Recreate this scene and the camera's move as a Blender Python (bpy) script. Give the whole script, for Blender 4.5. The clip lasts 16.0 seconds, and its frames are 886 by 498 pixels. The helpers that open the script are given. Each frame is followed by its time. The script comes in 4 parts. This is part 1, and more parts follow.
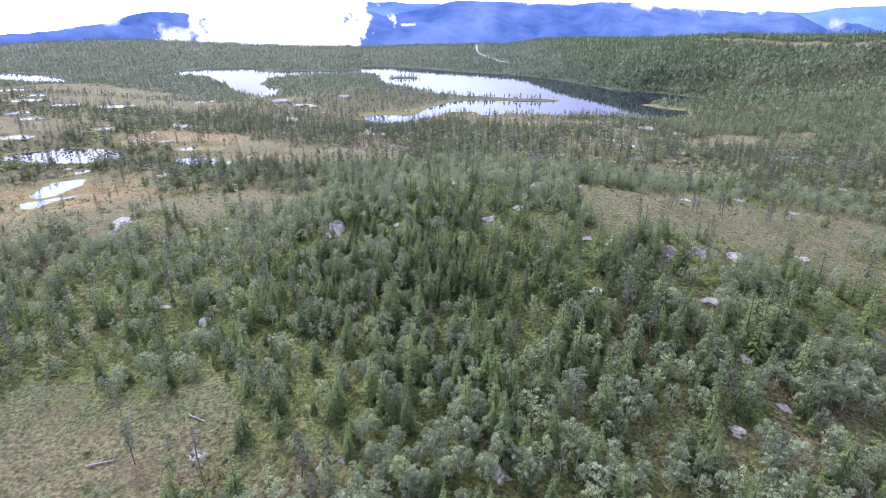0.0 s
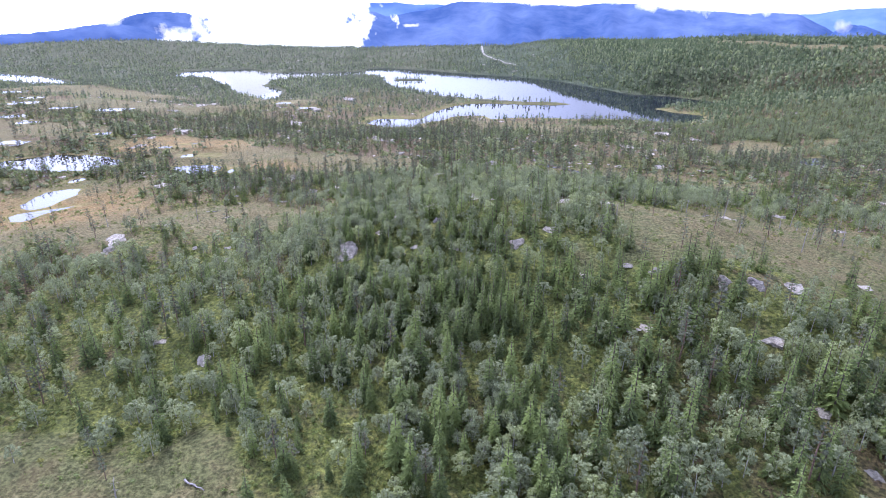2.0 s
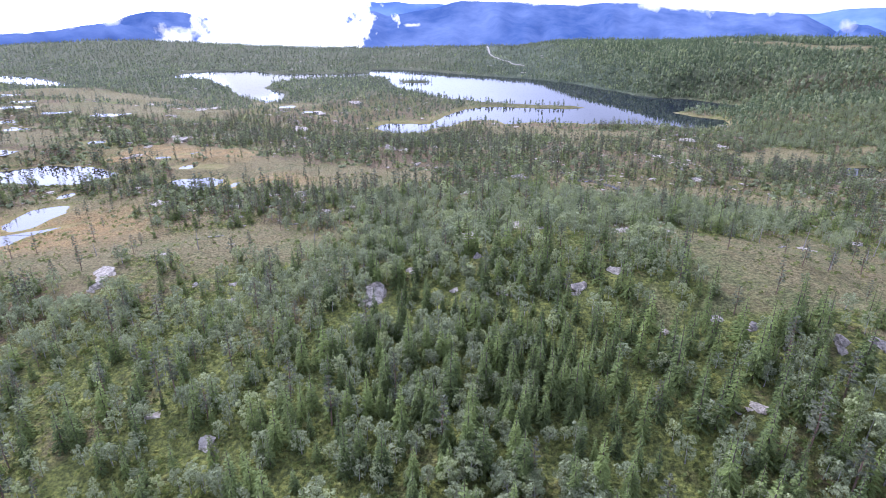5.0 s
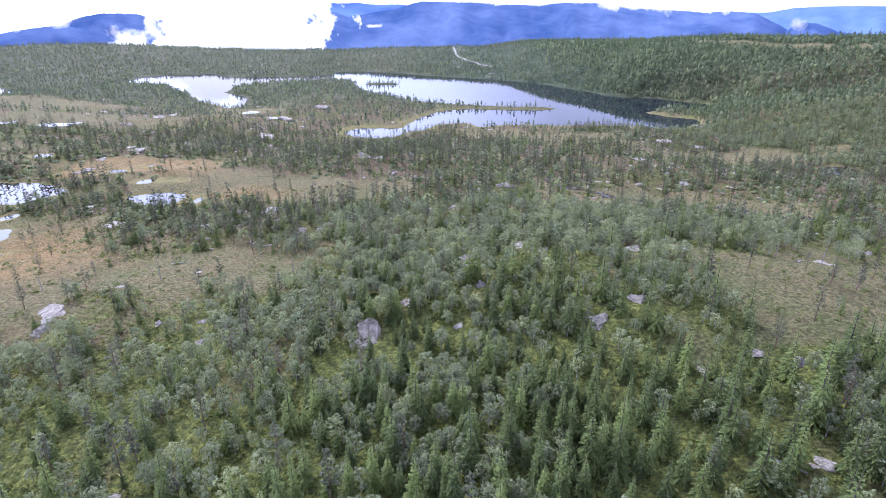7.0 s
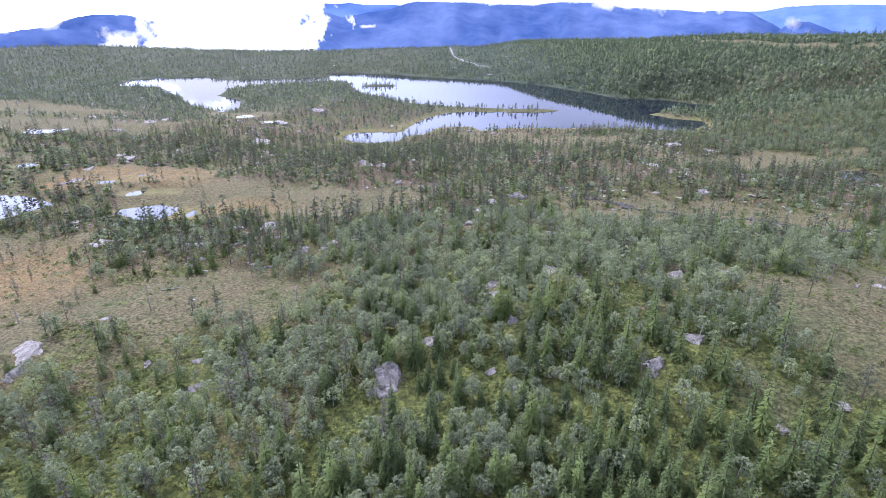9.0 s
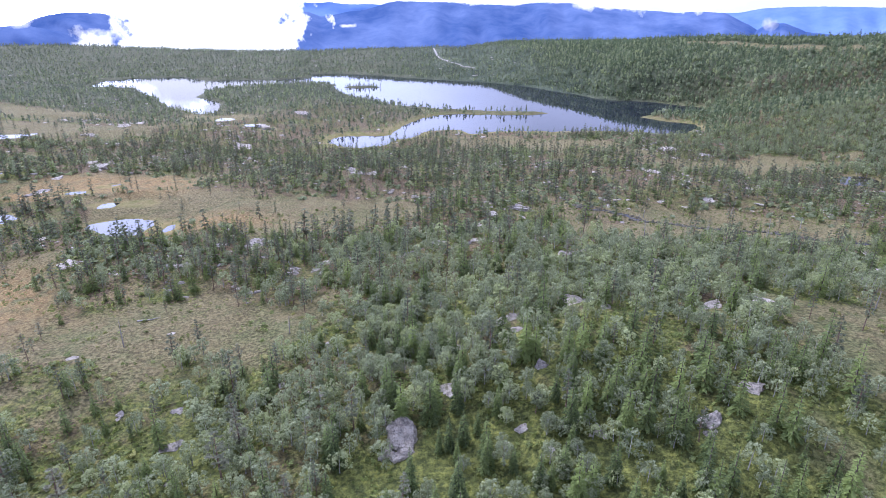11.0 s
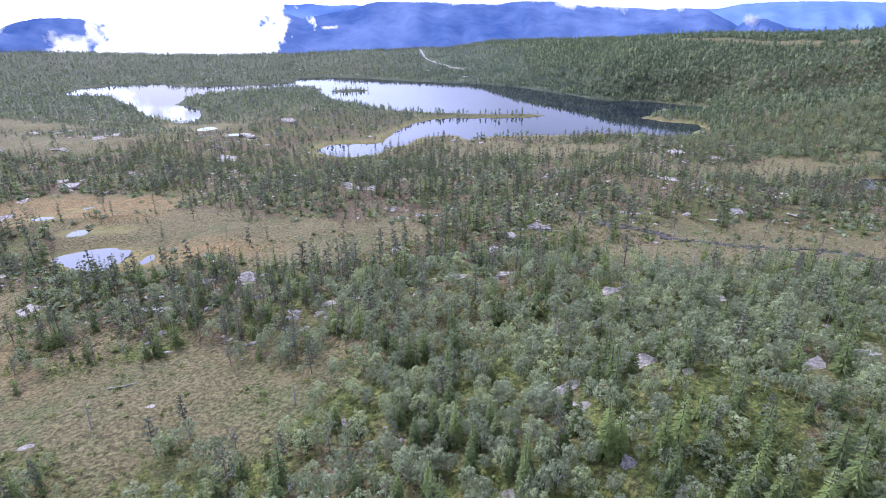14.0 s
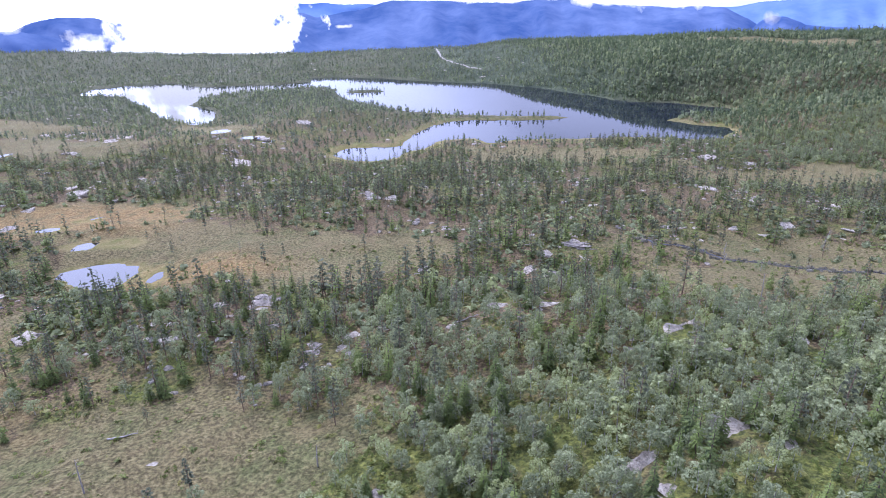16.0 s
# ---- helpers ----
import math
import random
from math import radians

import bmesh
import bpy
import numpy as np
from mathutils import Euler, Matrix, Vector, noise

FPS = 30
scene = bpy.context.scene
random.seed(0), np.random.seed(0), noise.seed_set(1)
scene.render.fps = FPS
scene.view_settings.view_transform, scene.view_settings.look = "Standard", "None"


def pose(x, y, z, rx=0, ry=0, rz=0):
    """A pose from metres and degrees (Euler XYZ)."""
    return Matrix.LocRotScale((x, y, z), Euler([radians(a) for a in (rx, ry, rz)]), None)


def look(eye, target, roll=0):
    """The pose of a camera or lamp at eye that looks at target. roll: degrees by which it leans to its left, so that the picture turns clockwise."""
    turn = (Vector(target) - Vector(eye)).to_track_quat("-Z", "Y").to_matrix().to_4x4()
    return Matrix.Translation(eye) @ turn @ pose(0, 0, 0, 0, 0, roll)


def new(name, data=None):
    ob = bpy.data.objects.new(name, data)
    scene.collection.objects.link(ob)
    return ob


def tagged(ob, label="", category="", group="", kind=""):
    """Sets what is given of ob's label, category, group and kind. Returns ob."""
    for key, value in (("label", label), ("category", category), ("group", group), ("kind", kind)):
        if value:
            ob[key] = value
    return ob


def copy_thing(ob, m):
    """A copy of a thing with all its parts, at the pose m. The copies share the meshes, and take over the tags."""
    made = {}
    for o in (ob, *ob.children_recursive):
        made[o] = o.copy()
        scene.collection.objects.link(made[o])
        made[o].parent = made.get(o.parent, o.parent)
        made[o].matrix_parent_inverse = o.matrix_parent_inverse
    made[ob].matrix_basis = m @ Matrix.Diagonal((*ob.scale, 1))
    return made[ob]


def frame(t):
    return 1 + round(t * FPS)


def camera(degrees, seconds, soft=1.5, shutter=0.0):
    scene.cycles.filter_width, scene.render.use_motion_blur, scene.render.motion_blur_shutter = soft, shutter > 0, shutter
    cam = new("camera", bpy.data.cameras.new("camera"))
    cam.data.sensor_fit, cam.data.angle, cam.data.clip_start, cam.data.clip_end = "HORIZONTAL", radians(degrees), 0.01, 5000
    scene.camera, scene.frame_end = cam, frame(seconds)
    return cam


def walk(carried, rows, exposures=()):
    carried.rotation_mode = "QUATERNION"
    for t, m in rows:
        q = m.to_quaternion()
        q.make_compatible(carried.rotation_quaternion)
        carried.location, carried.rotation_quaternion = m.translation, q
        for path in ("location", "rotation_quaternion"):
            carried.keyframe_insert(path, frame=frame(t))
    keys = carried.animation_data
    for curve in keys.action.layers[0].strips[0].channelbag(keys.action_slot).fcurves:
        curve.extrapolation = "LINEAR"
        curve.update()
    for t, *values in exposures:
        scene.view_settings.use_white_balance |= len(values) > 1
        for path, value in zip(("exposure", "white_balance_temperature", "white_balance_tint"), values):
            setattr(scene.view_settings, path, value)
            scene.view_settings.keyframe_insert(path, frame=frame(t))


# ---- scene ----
cam = camera(74.0, 16.0, 0.8)
EYE = 77.0  # above the lake, whose level is z = 0
PATH = [  # seconds, x, y, rise, yaw, pitch, roll
    (0, 0.00, 0.00, 0.00, -0.01, -22.67, -0.08),
    (0.5, -0.81, 3.12, -0.03, 0.09, -22.64, -0.10),
    (1, -1.93, 6.27, 0.05, 0.10, -22.61, -0.03),
    (1.5, -3.26, 9.52, 0.16, 0.12, -22.68, 0.04),
    (2, -4.48, 12.97, 0.10, 0.13, -22.61, 0.07),
    (2.5, -5.70, 16.37, 0.07, 0.16, -22.59, 0.07),
    (3, -7.06, 19.75, 0.09, 0.18, -22.62, 0.02),
    (3.5, -8.39, 23.04, 0.13, 0.17, -22.66, 0.02),
    (4, -9.78, 26.36, 0.15, 0.15, -22.65, 0.04),
    (6.3, -16.06, 41.97, -0.08, -0.40, -22.65, 0.10),
    (6.5, -16.56, 43.18, -0.08, -1.31, -22.63, 0.01),
    (7, -17.88, 46.39, -0.12, -3.37, -22.61, -0.17),
    (7.5, -18.97, 49.57, 0.01, -3.79, -22.65, -0.18),
    (8, -20.01, 52.86, 0.01, -3.89, -22.65, -0.30),
    (8.5, -20.98, 55.97, -0.00, -3.93, -22.66, -0.33),
    (9, -21.94, 59.23, -0.14, -3.95, -22.61, -0.37),
    (9.2, -22.37, 60.66, -0.14, -4.01, -22.68, -0.46),
    (11.3, -26.41, 73.50, -0.05, -6.30, -22.65, -0.33),
    (11.5, -26.74, 74.80, -0.04, -6.49, -22.67, -0.66),
    (12, -27.61, 78.06, -0.10, -6.84, -22.64, -0.70),
    (12.5, -28.47, 81.33, -0.14, -6.98, -22.64, -0.76),
    (13, -29.31, 84.77, -0.26, -7.02, -22.62, -0.79),
    (13.5, -30.15, 88.06, -0.31, -7.19, -22.63, -0.81),
    (14, -30.93, 91.38, -0.25, -7.35, -22.65, -0.84),
    (14.5, -31.64, 94.74, -0.22, -7.48, -22.72, -0.94),
    (15, -32.48, 98.19, -0.35, -7.60, -22.66, -0.97),
    (15.5, -33.15, 101.58, -0.41, -7.65, -22.67, -0.99),
    (16, -33.50, 104.79, -0.18, -6.06, -22.75, -1.01),
]
walk(cam, [(t, pose(x, y, EYE + z, 0, 0, yaw) @ pose(0, 0, 0, 90 + pitch) @ pose(0, 0, 0, 0, 0, roll)) for t, x, y, z, yaw, pitch, roll in PATH],
     [(0.0, 0.27, 5500, 24), (7.0, 0.14, 5480, 24), (16.0, 0.05, 5440, 25)])

# ---- sky, sun and exposure ----
scene.view_settings.exposure = 0.0
world = bpy.data.worlds.new("sky")
scene.world = world
world.use_nodes = True
wn, wl = world.node_tree.nodes, world.node_tree.links
wn.clear()
SUN_EL, SUN_AZ = 42.0, -32.0  # degrees up, and from straight ahead to the right
w_out, w_bg = wn.new("ShaderNodeOutputWorld"), wn.new("ShaderNodeBackground")
w_sky = wn.new("ShaderNodeTexSky")
w_sky.sky_type, w_sky.sun_disc = "NISHITA", False
w_sky.sun_elevation, w_sky.sun_rotation = radians(SUN_EL), radians(SUN_AZ)
w_dim = wn.new("ShaderNodeVectorMath")
w_dim.operation = "SCALE"
w_dim.inputs["Scale"].default_value = 0.12
w_co, w_map, w_noise, w_ramp, w_mix = (wn.new("ShaderNode" + k) for k in ("TexCoord", "Mapping", "TexNoise", "ValToRGB", "MixRGB"))
w_map.inputs["Scale"].default_value = (1, 1, 2.6)
w_noise.inputs["Scale"].default_value, w_noise.inputs["Detail"].default_value, w_noise.inputs["Roughness"].default_value = 2.6, 7, 0.55
w_ramp.color_ramp.elements[0].position, w_ramp.color_ramp.elements[1].position = 0.30, 0.48
w_ramp.color_ramp.elements[0].color = (0.7, 0.7, 0.7, 1)
# cloud is brighter towards the sun behind it
w_dot, w_gain, w_lit = wn.new("ShaderNodeVectorMath"), wn.new("ShaderNodeMapRange"), wn.new("ShaderNodeVectorMath")
w_dot.operation, w_lit.operation = "DOT_PRODUCT", "SCALE"
w_dot.inputs[1].default_value = (math.sin(radians(SUN_AZ)) * math.cos(radians(SUN_EL)), math.cos(radians(SUN_AZ)) * math.cos(radians(SUN_EL)), math.sin(radians(SUN_EL)))
w_gain.inputs[1].default_value, w_gain.inputs[2].default_value, w_gain.inputs[3].default_value, w_gain.inputs[4].default_value = 0.62, 1.0, 1.0, 4.6
w_lit.inputs[0].default_value = (0.98, 1.05, 1.33)
wl.new(w_co.outputs["Generated"], w_dot.inputs[0])
wl.new(w_dot.outputs["Value"], w_gain.inputs[0])
wl.new(w_gain.outputs[0], w_lit.inputs["Scale"])
wl.new(w_lit.outputs[0], w_mix.inputs[2])
wl.new(w_co.outputs["Generated"], w_map.inputs[0])
wl.new(w_map.outputs[0], w_noise.inputs["Vector"])
wl.new(w_noise.outputs[0], w_ramp.inputs[0])
w_sep, w_open, w_cover = wn.new("ShaderNodeSeparateXYZ"), wn.new("ShaderNodeMapRange"), wn.new("ShaderNodeMath")
w_open.inputs[1].default_value, w_open.inputs[2].default_value, w_open.inputs[3].default_value, w_open.inputs[4].default_value = 0.36, 0.62, 1.0, 0.85
w_cover.operation = "MULTIPLY"
wl.new(w_co.outputs["Generated"], w_sep.inputs[0])
wl.new(w_sep.outputs["Z"], w_open.inputs[0])
wl.new(w_ramp.outputs[0], w_cover.inputs[0])
wl.new(w_open.outputs[0], w_cover.inputs[1])
wl.new(w_cover.outputs[0], w_mix.inputs[0])
wl.new(w_sky.outputs[0], w_dim.inputs[0])
wl.new(w_dim.outputs[0], w_mix.inputs[1])
wl.new(w_mix.outputs[0], w_bg.inputs[0])
wl.new(w_bg.outputs[0], w_out.inputs[0])
sun_lamp = bpy.data.lights.new("sun", "SUN")
sun_lamp.energy, sun_lamp.angle, sun_lamp.color = 3.8, radians(9), (1.0, 0.95, 0.86)
sun = new("sun", sun_lamp)
sun_from = Vector((math.sin(radians(SUN_AZ)) * math.cos(radians(SUN_EL)), math.cos(radians(SUN_AZ)) * math.cos(radians(SUN_EL)), math.sin(radians(SUN_EL))))
sun.matrix_world = look(sun_from * 300, (0, 0, 0))

# ---- materials ----


def material(name):
    m = bpy.data.materials.new(name)
    m.use_nodes = True
    n = m.node_tree.nodes
    n.clear()
    return m, n, m.node_tree.links, n.new("ShaderNodeOutputMaterial")


def noise_at(n, l, source, scale, detail=4, rough=0.6):
    t = n.new("ShaderNodeTexNoise")
    t.inputs["Scale"].default_value, t.inputs["Detail"].default_value, t.inputs["Roughness"].default_value = scale, detail, rough
    l.new(source, t.inputs["Vector"])
    return t.outputs[0]


def span(n, l, value, a, b, lo=0.0, hi=1.0):
    r = n.new("ShaderNodeMapRange")
    r.inputs[1].default_value, r.inputs[2].default_value, r.inputs[3].default_value, r.inputs[4].default_value = a, b, lo, hi
    l.new(value, r.inputs[0])
    return r.outputs[0]


def blend(n, l, k, a, b):
    """Mix of two colours, each a socket or a tuple, by a socket k or a number."""
    x = n.new("ShaderNodeMixRGB")
    for v, at in ((k, 0), (a, 1), (b, 2)):
        if isinstance(v, (int, float)):
            x.inputs[at].default_value = v
        elif isinstance(v, tuple):
            x.inputs[at].default_value = (*v, 1)
        else:
            l.new(v, x.inputs[at])
    return x.outputs[0]


def math_node(n, l, op, a, b):
    x = n.new("ShaderNodeMath")
    x.operation = op
    for v, at in ((a, 0), (b, 1)):
        if isinstance(v, (int, float)):
            x.inputs[at].default_value = v
        else:
            l.new(v, x.inputs[at])
    return x.outputs[0]


def principled(n, l, out, colour, rough, bump=None, strength=0.5, distance=0.1, specular=0.3):
    b = n.new("ShaderNodeBsdfPrincipled")
    if isinstance(colour, tuple):
        b.inputs["Base Color"].default_value = (*colour, 1)
    else:
        l.new(colour, b.inputs["Base Color"])
    b.inputs["Roughness"].default_value = rough
    b.inputs["Specular IOR Level"].default_value = specular
    if bump is not None:
        k = n.new("ShaderNodeBump")
        k.inputs["Strength"].default_value, k.inputs["Distance"].default_value = strength, distance
        l.new(bump, k.inputs["Height"])
        l.new(k.outputs[0], b.inputs["Normal"])
    l.new(b.outputs[0], out.inputs[0])
    return b


def foliage(name, dark, light, yellow, through_light=0.42, leaf=6.5, gaps=0.52, speck=0.4, uneven=0.7):
    """Leaf or needle sprays: tone by tree, by spray and by a fine grain."""
    m, n, l, out = material(name)
    geo, info = n.new("ShaderNodeNewGeometry"), n.new("ShaderNodeObjectInfo")
    tint = n.new("ShaderNodeAttribute")
    tint.attribute_name = "tint"
    tree = math_node(n, l, "FRACT", math_node(n, l, "ADD", tint.outputs["Fac"], info.outputs["Random"]), 0)
    spray = geo.outputs["Random Per Island"]
    grain = noise_at(n, l, geo.outputs["Position"], 3.0, 3)
    leaves = n.new("ShaderNodeTexVoronoi")
    leaves.inputs["Scale"].default_value = leaf
    l.new(geo.outputs["Position"], leaves.inputs["Vector"])
    single = n.new("ShaderNodeSeparateColor")
    l.new(leaves.outputs["Color"], single.inputs[0])
    k = math_node(n, l, "ADD", math_node(n, l, "MULTIPLY", tree, 0.5), math_node(n, l, "MULTIPLY", math_node(n, l, "MULTIPLY", spray, grain), uneven))
    k = math_node(n, l, "ADD", k, math_node(n, l, "MULTIPLY", math_node(n, l, "SUBTRACT", single.outputs[0], 0.2), speck))
    colour = blend(n, l, k, dark, light)
    colour = blend(n, l, span(n, l, tree, 0.72, 1.0, 0, 0.55), colour, yellow)
    d, t, x = n.new("ShaderNodeBsdfDiffuse"), n.new("ShaderNodeBsdfTranslucent"), n.new("ShaderNodeMixShader")
    l.new(colour, d.inputs[0])
    l.new(colour, t.inputs[0])
    x.inputs[0].default_value = through_light
    l.new(d.outputs[0], x.inputs[1])
    l.new(t.outputs[0], x.inputs[2])
    g, y = n.new("ShaderNodeBsdfGlossy"), n.new("ShaderNodeMixShader")
    g.inputs["Roughness"].default_value = 0.5
    y.inputs[0].default_value = 0.012
    l.new(x.outputs[0], y.inputs[1])
    l.new(g.outputs[0], y.inputs[2])
    # gaps between the single leaves of a spray
    hole, z = n.new("ShaderNodeBsdfTransparent"), n.new("ShaderNodeMixShader")
    l.new(span(n, l, leaves.outputs["Distance"], gaps + 0.06, gaps - 0.06), z.inputs[0])
    l.new(hole.outputs[0], z.inputs[1])
    l.new(y.outputs[0], z.inputs[2])
    l.new(z.outputs[0], out.inputs[0])
    return m


BIRCH = ((0.150, 0.178, 0.100), (0.365, 0.400, 0.215), (0.35, 0.39, 0.15))
SPRUCE = ((0.045, 0.066, 0.030), (0.210, 0.262, 0.080), (0.23, 0.29, 0.085))
PINE = ((0.062, 0.074, 0.046), (0.185, 0.200, 0.125), (0.20, 0.185, 0.13))
# far conifers, greyer and paler: haze is painted into their needle colours
HAZED_SPRUCE = ((0.062, 0.088, 0.050), (0.180, 0.222, 0.100), (0.19, 0.23, 0.10))
HAZED_PINE = ((0.110, 0.128, 0.088), (0.210, 0.230, 0.155), (0.21, 0.20, 0.145))
# leaves to the metre, their spread and how much they differ: single leaves close by, whole twigs further off, closed crowns far off
BIRCH_LEAVES = [foliage("birch_leaves", *BIRCH, *k) for k in ((0.42, 6.5, 0.60, 0.38, 0.7), (0.42, 3.0, 1.2, 0.40, 0.5), (0.5, 1.3, 1.2, 0.35, 0.3))]
SPRUCE_NEEDLES = [foliage("spruce_needles", *(SPRUCE if k[1] > 2 else HAZED_SPRUCE), *k) for k in ((0.32, 7.0, 0.80, 0.60, 0.7), (0.44, 3.0, 1.2, 0.45, 0.5), (0.5, 1.3, 1.2, 0.3, 0.3))]
PINE_NEEDLES = [foliage("pine_needles", *(PINE if k[1] > 2 else HAZED_PINE), *k) for k in ((0.32, 7.0, 0.70, 0.55, 0.7), (0.46, 3.0, 1.2, 0.45, 0.5), (0.5, 1.3, 1.2, 0.3, 0.3))]
WILLOW_LEAF = foliage("willow_leaves", (0.10, 0.095, 0.075), (0.26, 0.25, 0.20), (0.24, 0.21, 0.14), 0.4, 8.0, 0.9)
FERN_LEAF = foliage("fern_leaves", (0.085, 0.110, 0.028), (0.265, 0.325, 0.085), (0.33, 0.27, 0.08), 0.45, 9.0, 0.66)
SHRUB_LEAF = foliage("shrub_leaves", (0.060, 0.074, 0.022), (0.240, 0.290, 0.085), (0.31, 0.26, 0.09), 0.4, 8.0, 0.64)


def bark(name, a, b, scale):
    m, n, l, out = material(name)
    co = n.new("ShaderNodeTexCoord").outputs["Object"]
    g = noise_at(n, l, co, scale)
    principled(n, l, out, blend(n, l, span(n, l, g, 0.35, 0.65), a, b), 0.9, g, 0.6, 0.03)
    return m


BIRCH_BARK = bark("birch_bark", (0.10, 0.09, 0.08), (0.52, 0.50, 0.46), 6)
SPRUCE_BARK = bark("spruce_bark", (0.07, 0.055, 0.045), (0.17, 0.13, 0.11), 8)
PINE_BARK = bark("pine_bark", (0.10, 0.075, 0.06), (0.26, 0.17, 0.12), 7)
DEAD_WOOD = bark("grey_dead_wood", (0.18, 0.16, 0.15), (0.42, 0.39, 0.37), 9)


def ground_material():
    m, n, l, out = material("heath_and_bog")
    geo = n.new("ShaderNodeNewGeometry").outputs["Position"]
    bog, wet, far, lush, amber = (n.new("ShaderNodeAttribute") for _ in range(5))
    amber.attribute_name = "amber"
    bog.attribute_name, wet.attribute_name, far.attribute_name, lush.attribute_name = "bog", "shore", "woods", "lush"
    big, mid, small = noise_at(n, l, geo, 0.045, 3), noise_at(n, l, geo, 0.27, 4), noise_at(n, l, geo, 1.6, 5, 0.7)
    tuft = span(n, l, small, 0.40, 0.62)
    fern = span(n, l, noise_at(n, l, geo, 0.55, 4, 0.6), 0.45, 0.60)
    moss = blend(n, l, tuft, (0.066, 0.078, 0.024), blend(n, l, fern, (0.165, 0.178, 0.044), (0.265, 0.275, 0.068)))
    heather = blend(n, l, tuft, (0.070, 0.054, 0.032), (0.235, 0.170, 0.092))
    green = blend(n, l, span(n, l, math_node(n, l, "SUBTRACT", math_node(n, l, "ADD", big, math_node(n, l, "MULTIPLY", mid, 0.8)), math_node(n, l, "MULTIPLY", lush.outputs["Fac"], 0.26)), 0.68, 0.98), moss, heather)
    lichen = span(n, l, noise_at(n, l, geo, 0.75, 6, 0.75), 0.66, 0.74)
    green = blend(n, l, math_node(n, l, "MULTIPLY", lichen, 0.6), green, (0.33, 0.32, 0.27))
    sedge = blend(n, l, tuft, (0.094, 0.078, 0.036), (0.262, 0.220, 0.102))
    olive = blend(n, l, tuft, (0.066, 0.070, 0.026), (0.190, 0.190, 0.076))
    peat = blend(n, l, span(n, l, math_node(n, l, "SUBTRACT", math_node(n, l, "ADD", math_node(n, l, "MULTIPLY", mid, 0.6), math_node(n, l, "MULTIPLY", big, 0.5)), math_node(n, l, "MULTIPLY", lush.outputs["Fac"], 0.14)), 0.37, 0.57), olive, sedge)
    peat = blend(n, l, span(n, l, noise_at(n, l, geo, 0.12, 4), 0.56, 0.66, 0, 0.4), peat, (0.165, 0.118, 0.06))
    peat = blend(n, l, math_node(n, l, "MULTIPLY", amber.outputs["Fac"], span(n, l, mid, 0.3, 0.55)), peat, blend(n, l, tuft, (0.17, 0.105, 0.045), (0.36, 0.255, 0.10)))
    edge = span(n, l, math_node(n, l, "ADD", bog.outputs["Fac"], math_node(n, l, "MULTIPLY", math_node(n, l, "SUBTRACT", small, 0.5), 0.7)), 0.3, 0.75)
    colour = blend(n, l, edge, green, peat)
    colour = blend(n, l, span(n, l, wet.outputs["Fac"], 0.2, 0.9, 0, 0.6), colour, blend(n, l, span(n, l, mid, 0.35, 0.6), (0.18, 0.18, 0.05), (0.30, 0.25, 0.10)))
    colour = blend(n, l, far.outputs["Fac"], colour, blend(n, l, span(n, l, math_node(n, l, "ADD", math_node(n, l, "MULTIPLY", mid, 0.4), math_node(n, l, "MULTIPLY", big, 0.6)), 0.38, 0.62), (0.034, 0.048, 0.028), (0.100, 0.118, 0.064)))
    principled(n, l, out, colour, 0.95, math_node(n, l, "ADD", small, mid), 1.0, 0.9, 0.15)
    return m


def rock_material(name, dark, light):
    m, n, l, out = material(name)
    geo = n.new("ShaderNodeNewGeometry").outputs["Position"]
    a, b, c = noise_at(n, l, geo, 0.9, 7, 0.7), noise_at(n, l, geo, 4.5, 6, 0.75), noise_at(n, l, geo, 0.5, 5, 0.6)
    colour = blend(n, l, span(n, l, a, 0.40, 0.58), dark, light)
    colour = blend(n, l, span(n, l, b, 0.54, 0.62, 0, 0.75), colour, (0.07, 0.068, 0.07))
    colour = blend(n, l, span(n, l, b, 0.46, 0.38, 0, 0.7), colour, (0.50, 0.48, 0.40))
    colour = blend(n, l, span(n, l, c, 0.60, 0.66, 0, 0.7), colour, (0.12, 0.115, 0.045))
    principled(n, l, out, colour, 0.9, math_node(n, l, "ADD", a, math_node(n, l, "MULTIPLY", b, 0.6)), 1.0, 0.7)
    return m


def water_material(name, deep, ripple):
    m, n, l, out = material(name)
    geo = n.new("ShaderNodeNewGeometry").outputs["Position"]
    s = noise_at(n, l, geo, 0.9, 3)
    b = principled(n, l, out, deep, ripple, s, 0.05, 0.04, 0.5)
    b.inputs["IOR"].default_value = 1.33
    calm = noise_at(n, l, geo, 0.012, 4)
    l.new(span(n, l, calm, 0.4, 0.65, ripple * 0.5, ripple * 2.2), b.inputs["Roughness"])
    return m


GROUND = ground_material()
ROCK = rock_material("lichened_granite", (0.16, 0.14, 0.125), (0.42, 0.37, 0.315))
PALE_ROCK = rock_material("pale_granite", (0.26, 0.225, 0.185), (0.55, 0.485, 0.40))
LAKE_WATER = water_material("lake_water", (0.010, 0.014, 0.022), 0.025)
POND_WATER = water_material("bog_water", (0.022, 0.018, 0.014), 0.03)


def gravel():
    m, n, l, out = material("track_gravel")
    g = noise_at(n, l, n.new("ShaderNodeNewGeometry").outputs["Position"], 1.5, 5)
    principled(n, l, out, blend(n, l, g, (0.20, 0.18, 0.15), (0.38, 0.35, 0.31)), 0.9, g, 0.5, 0.1)
    return m


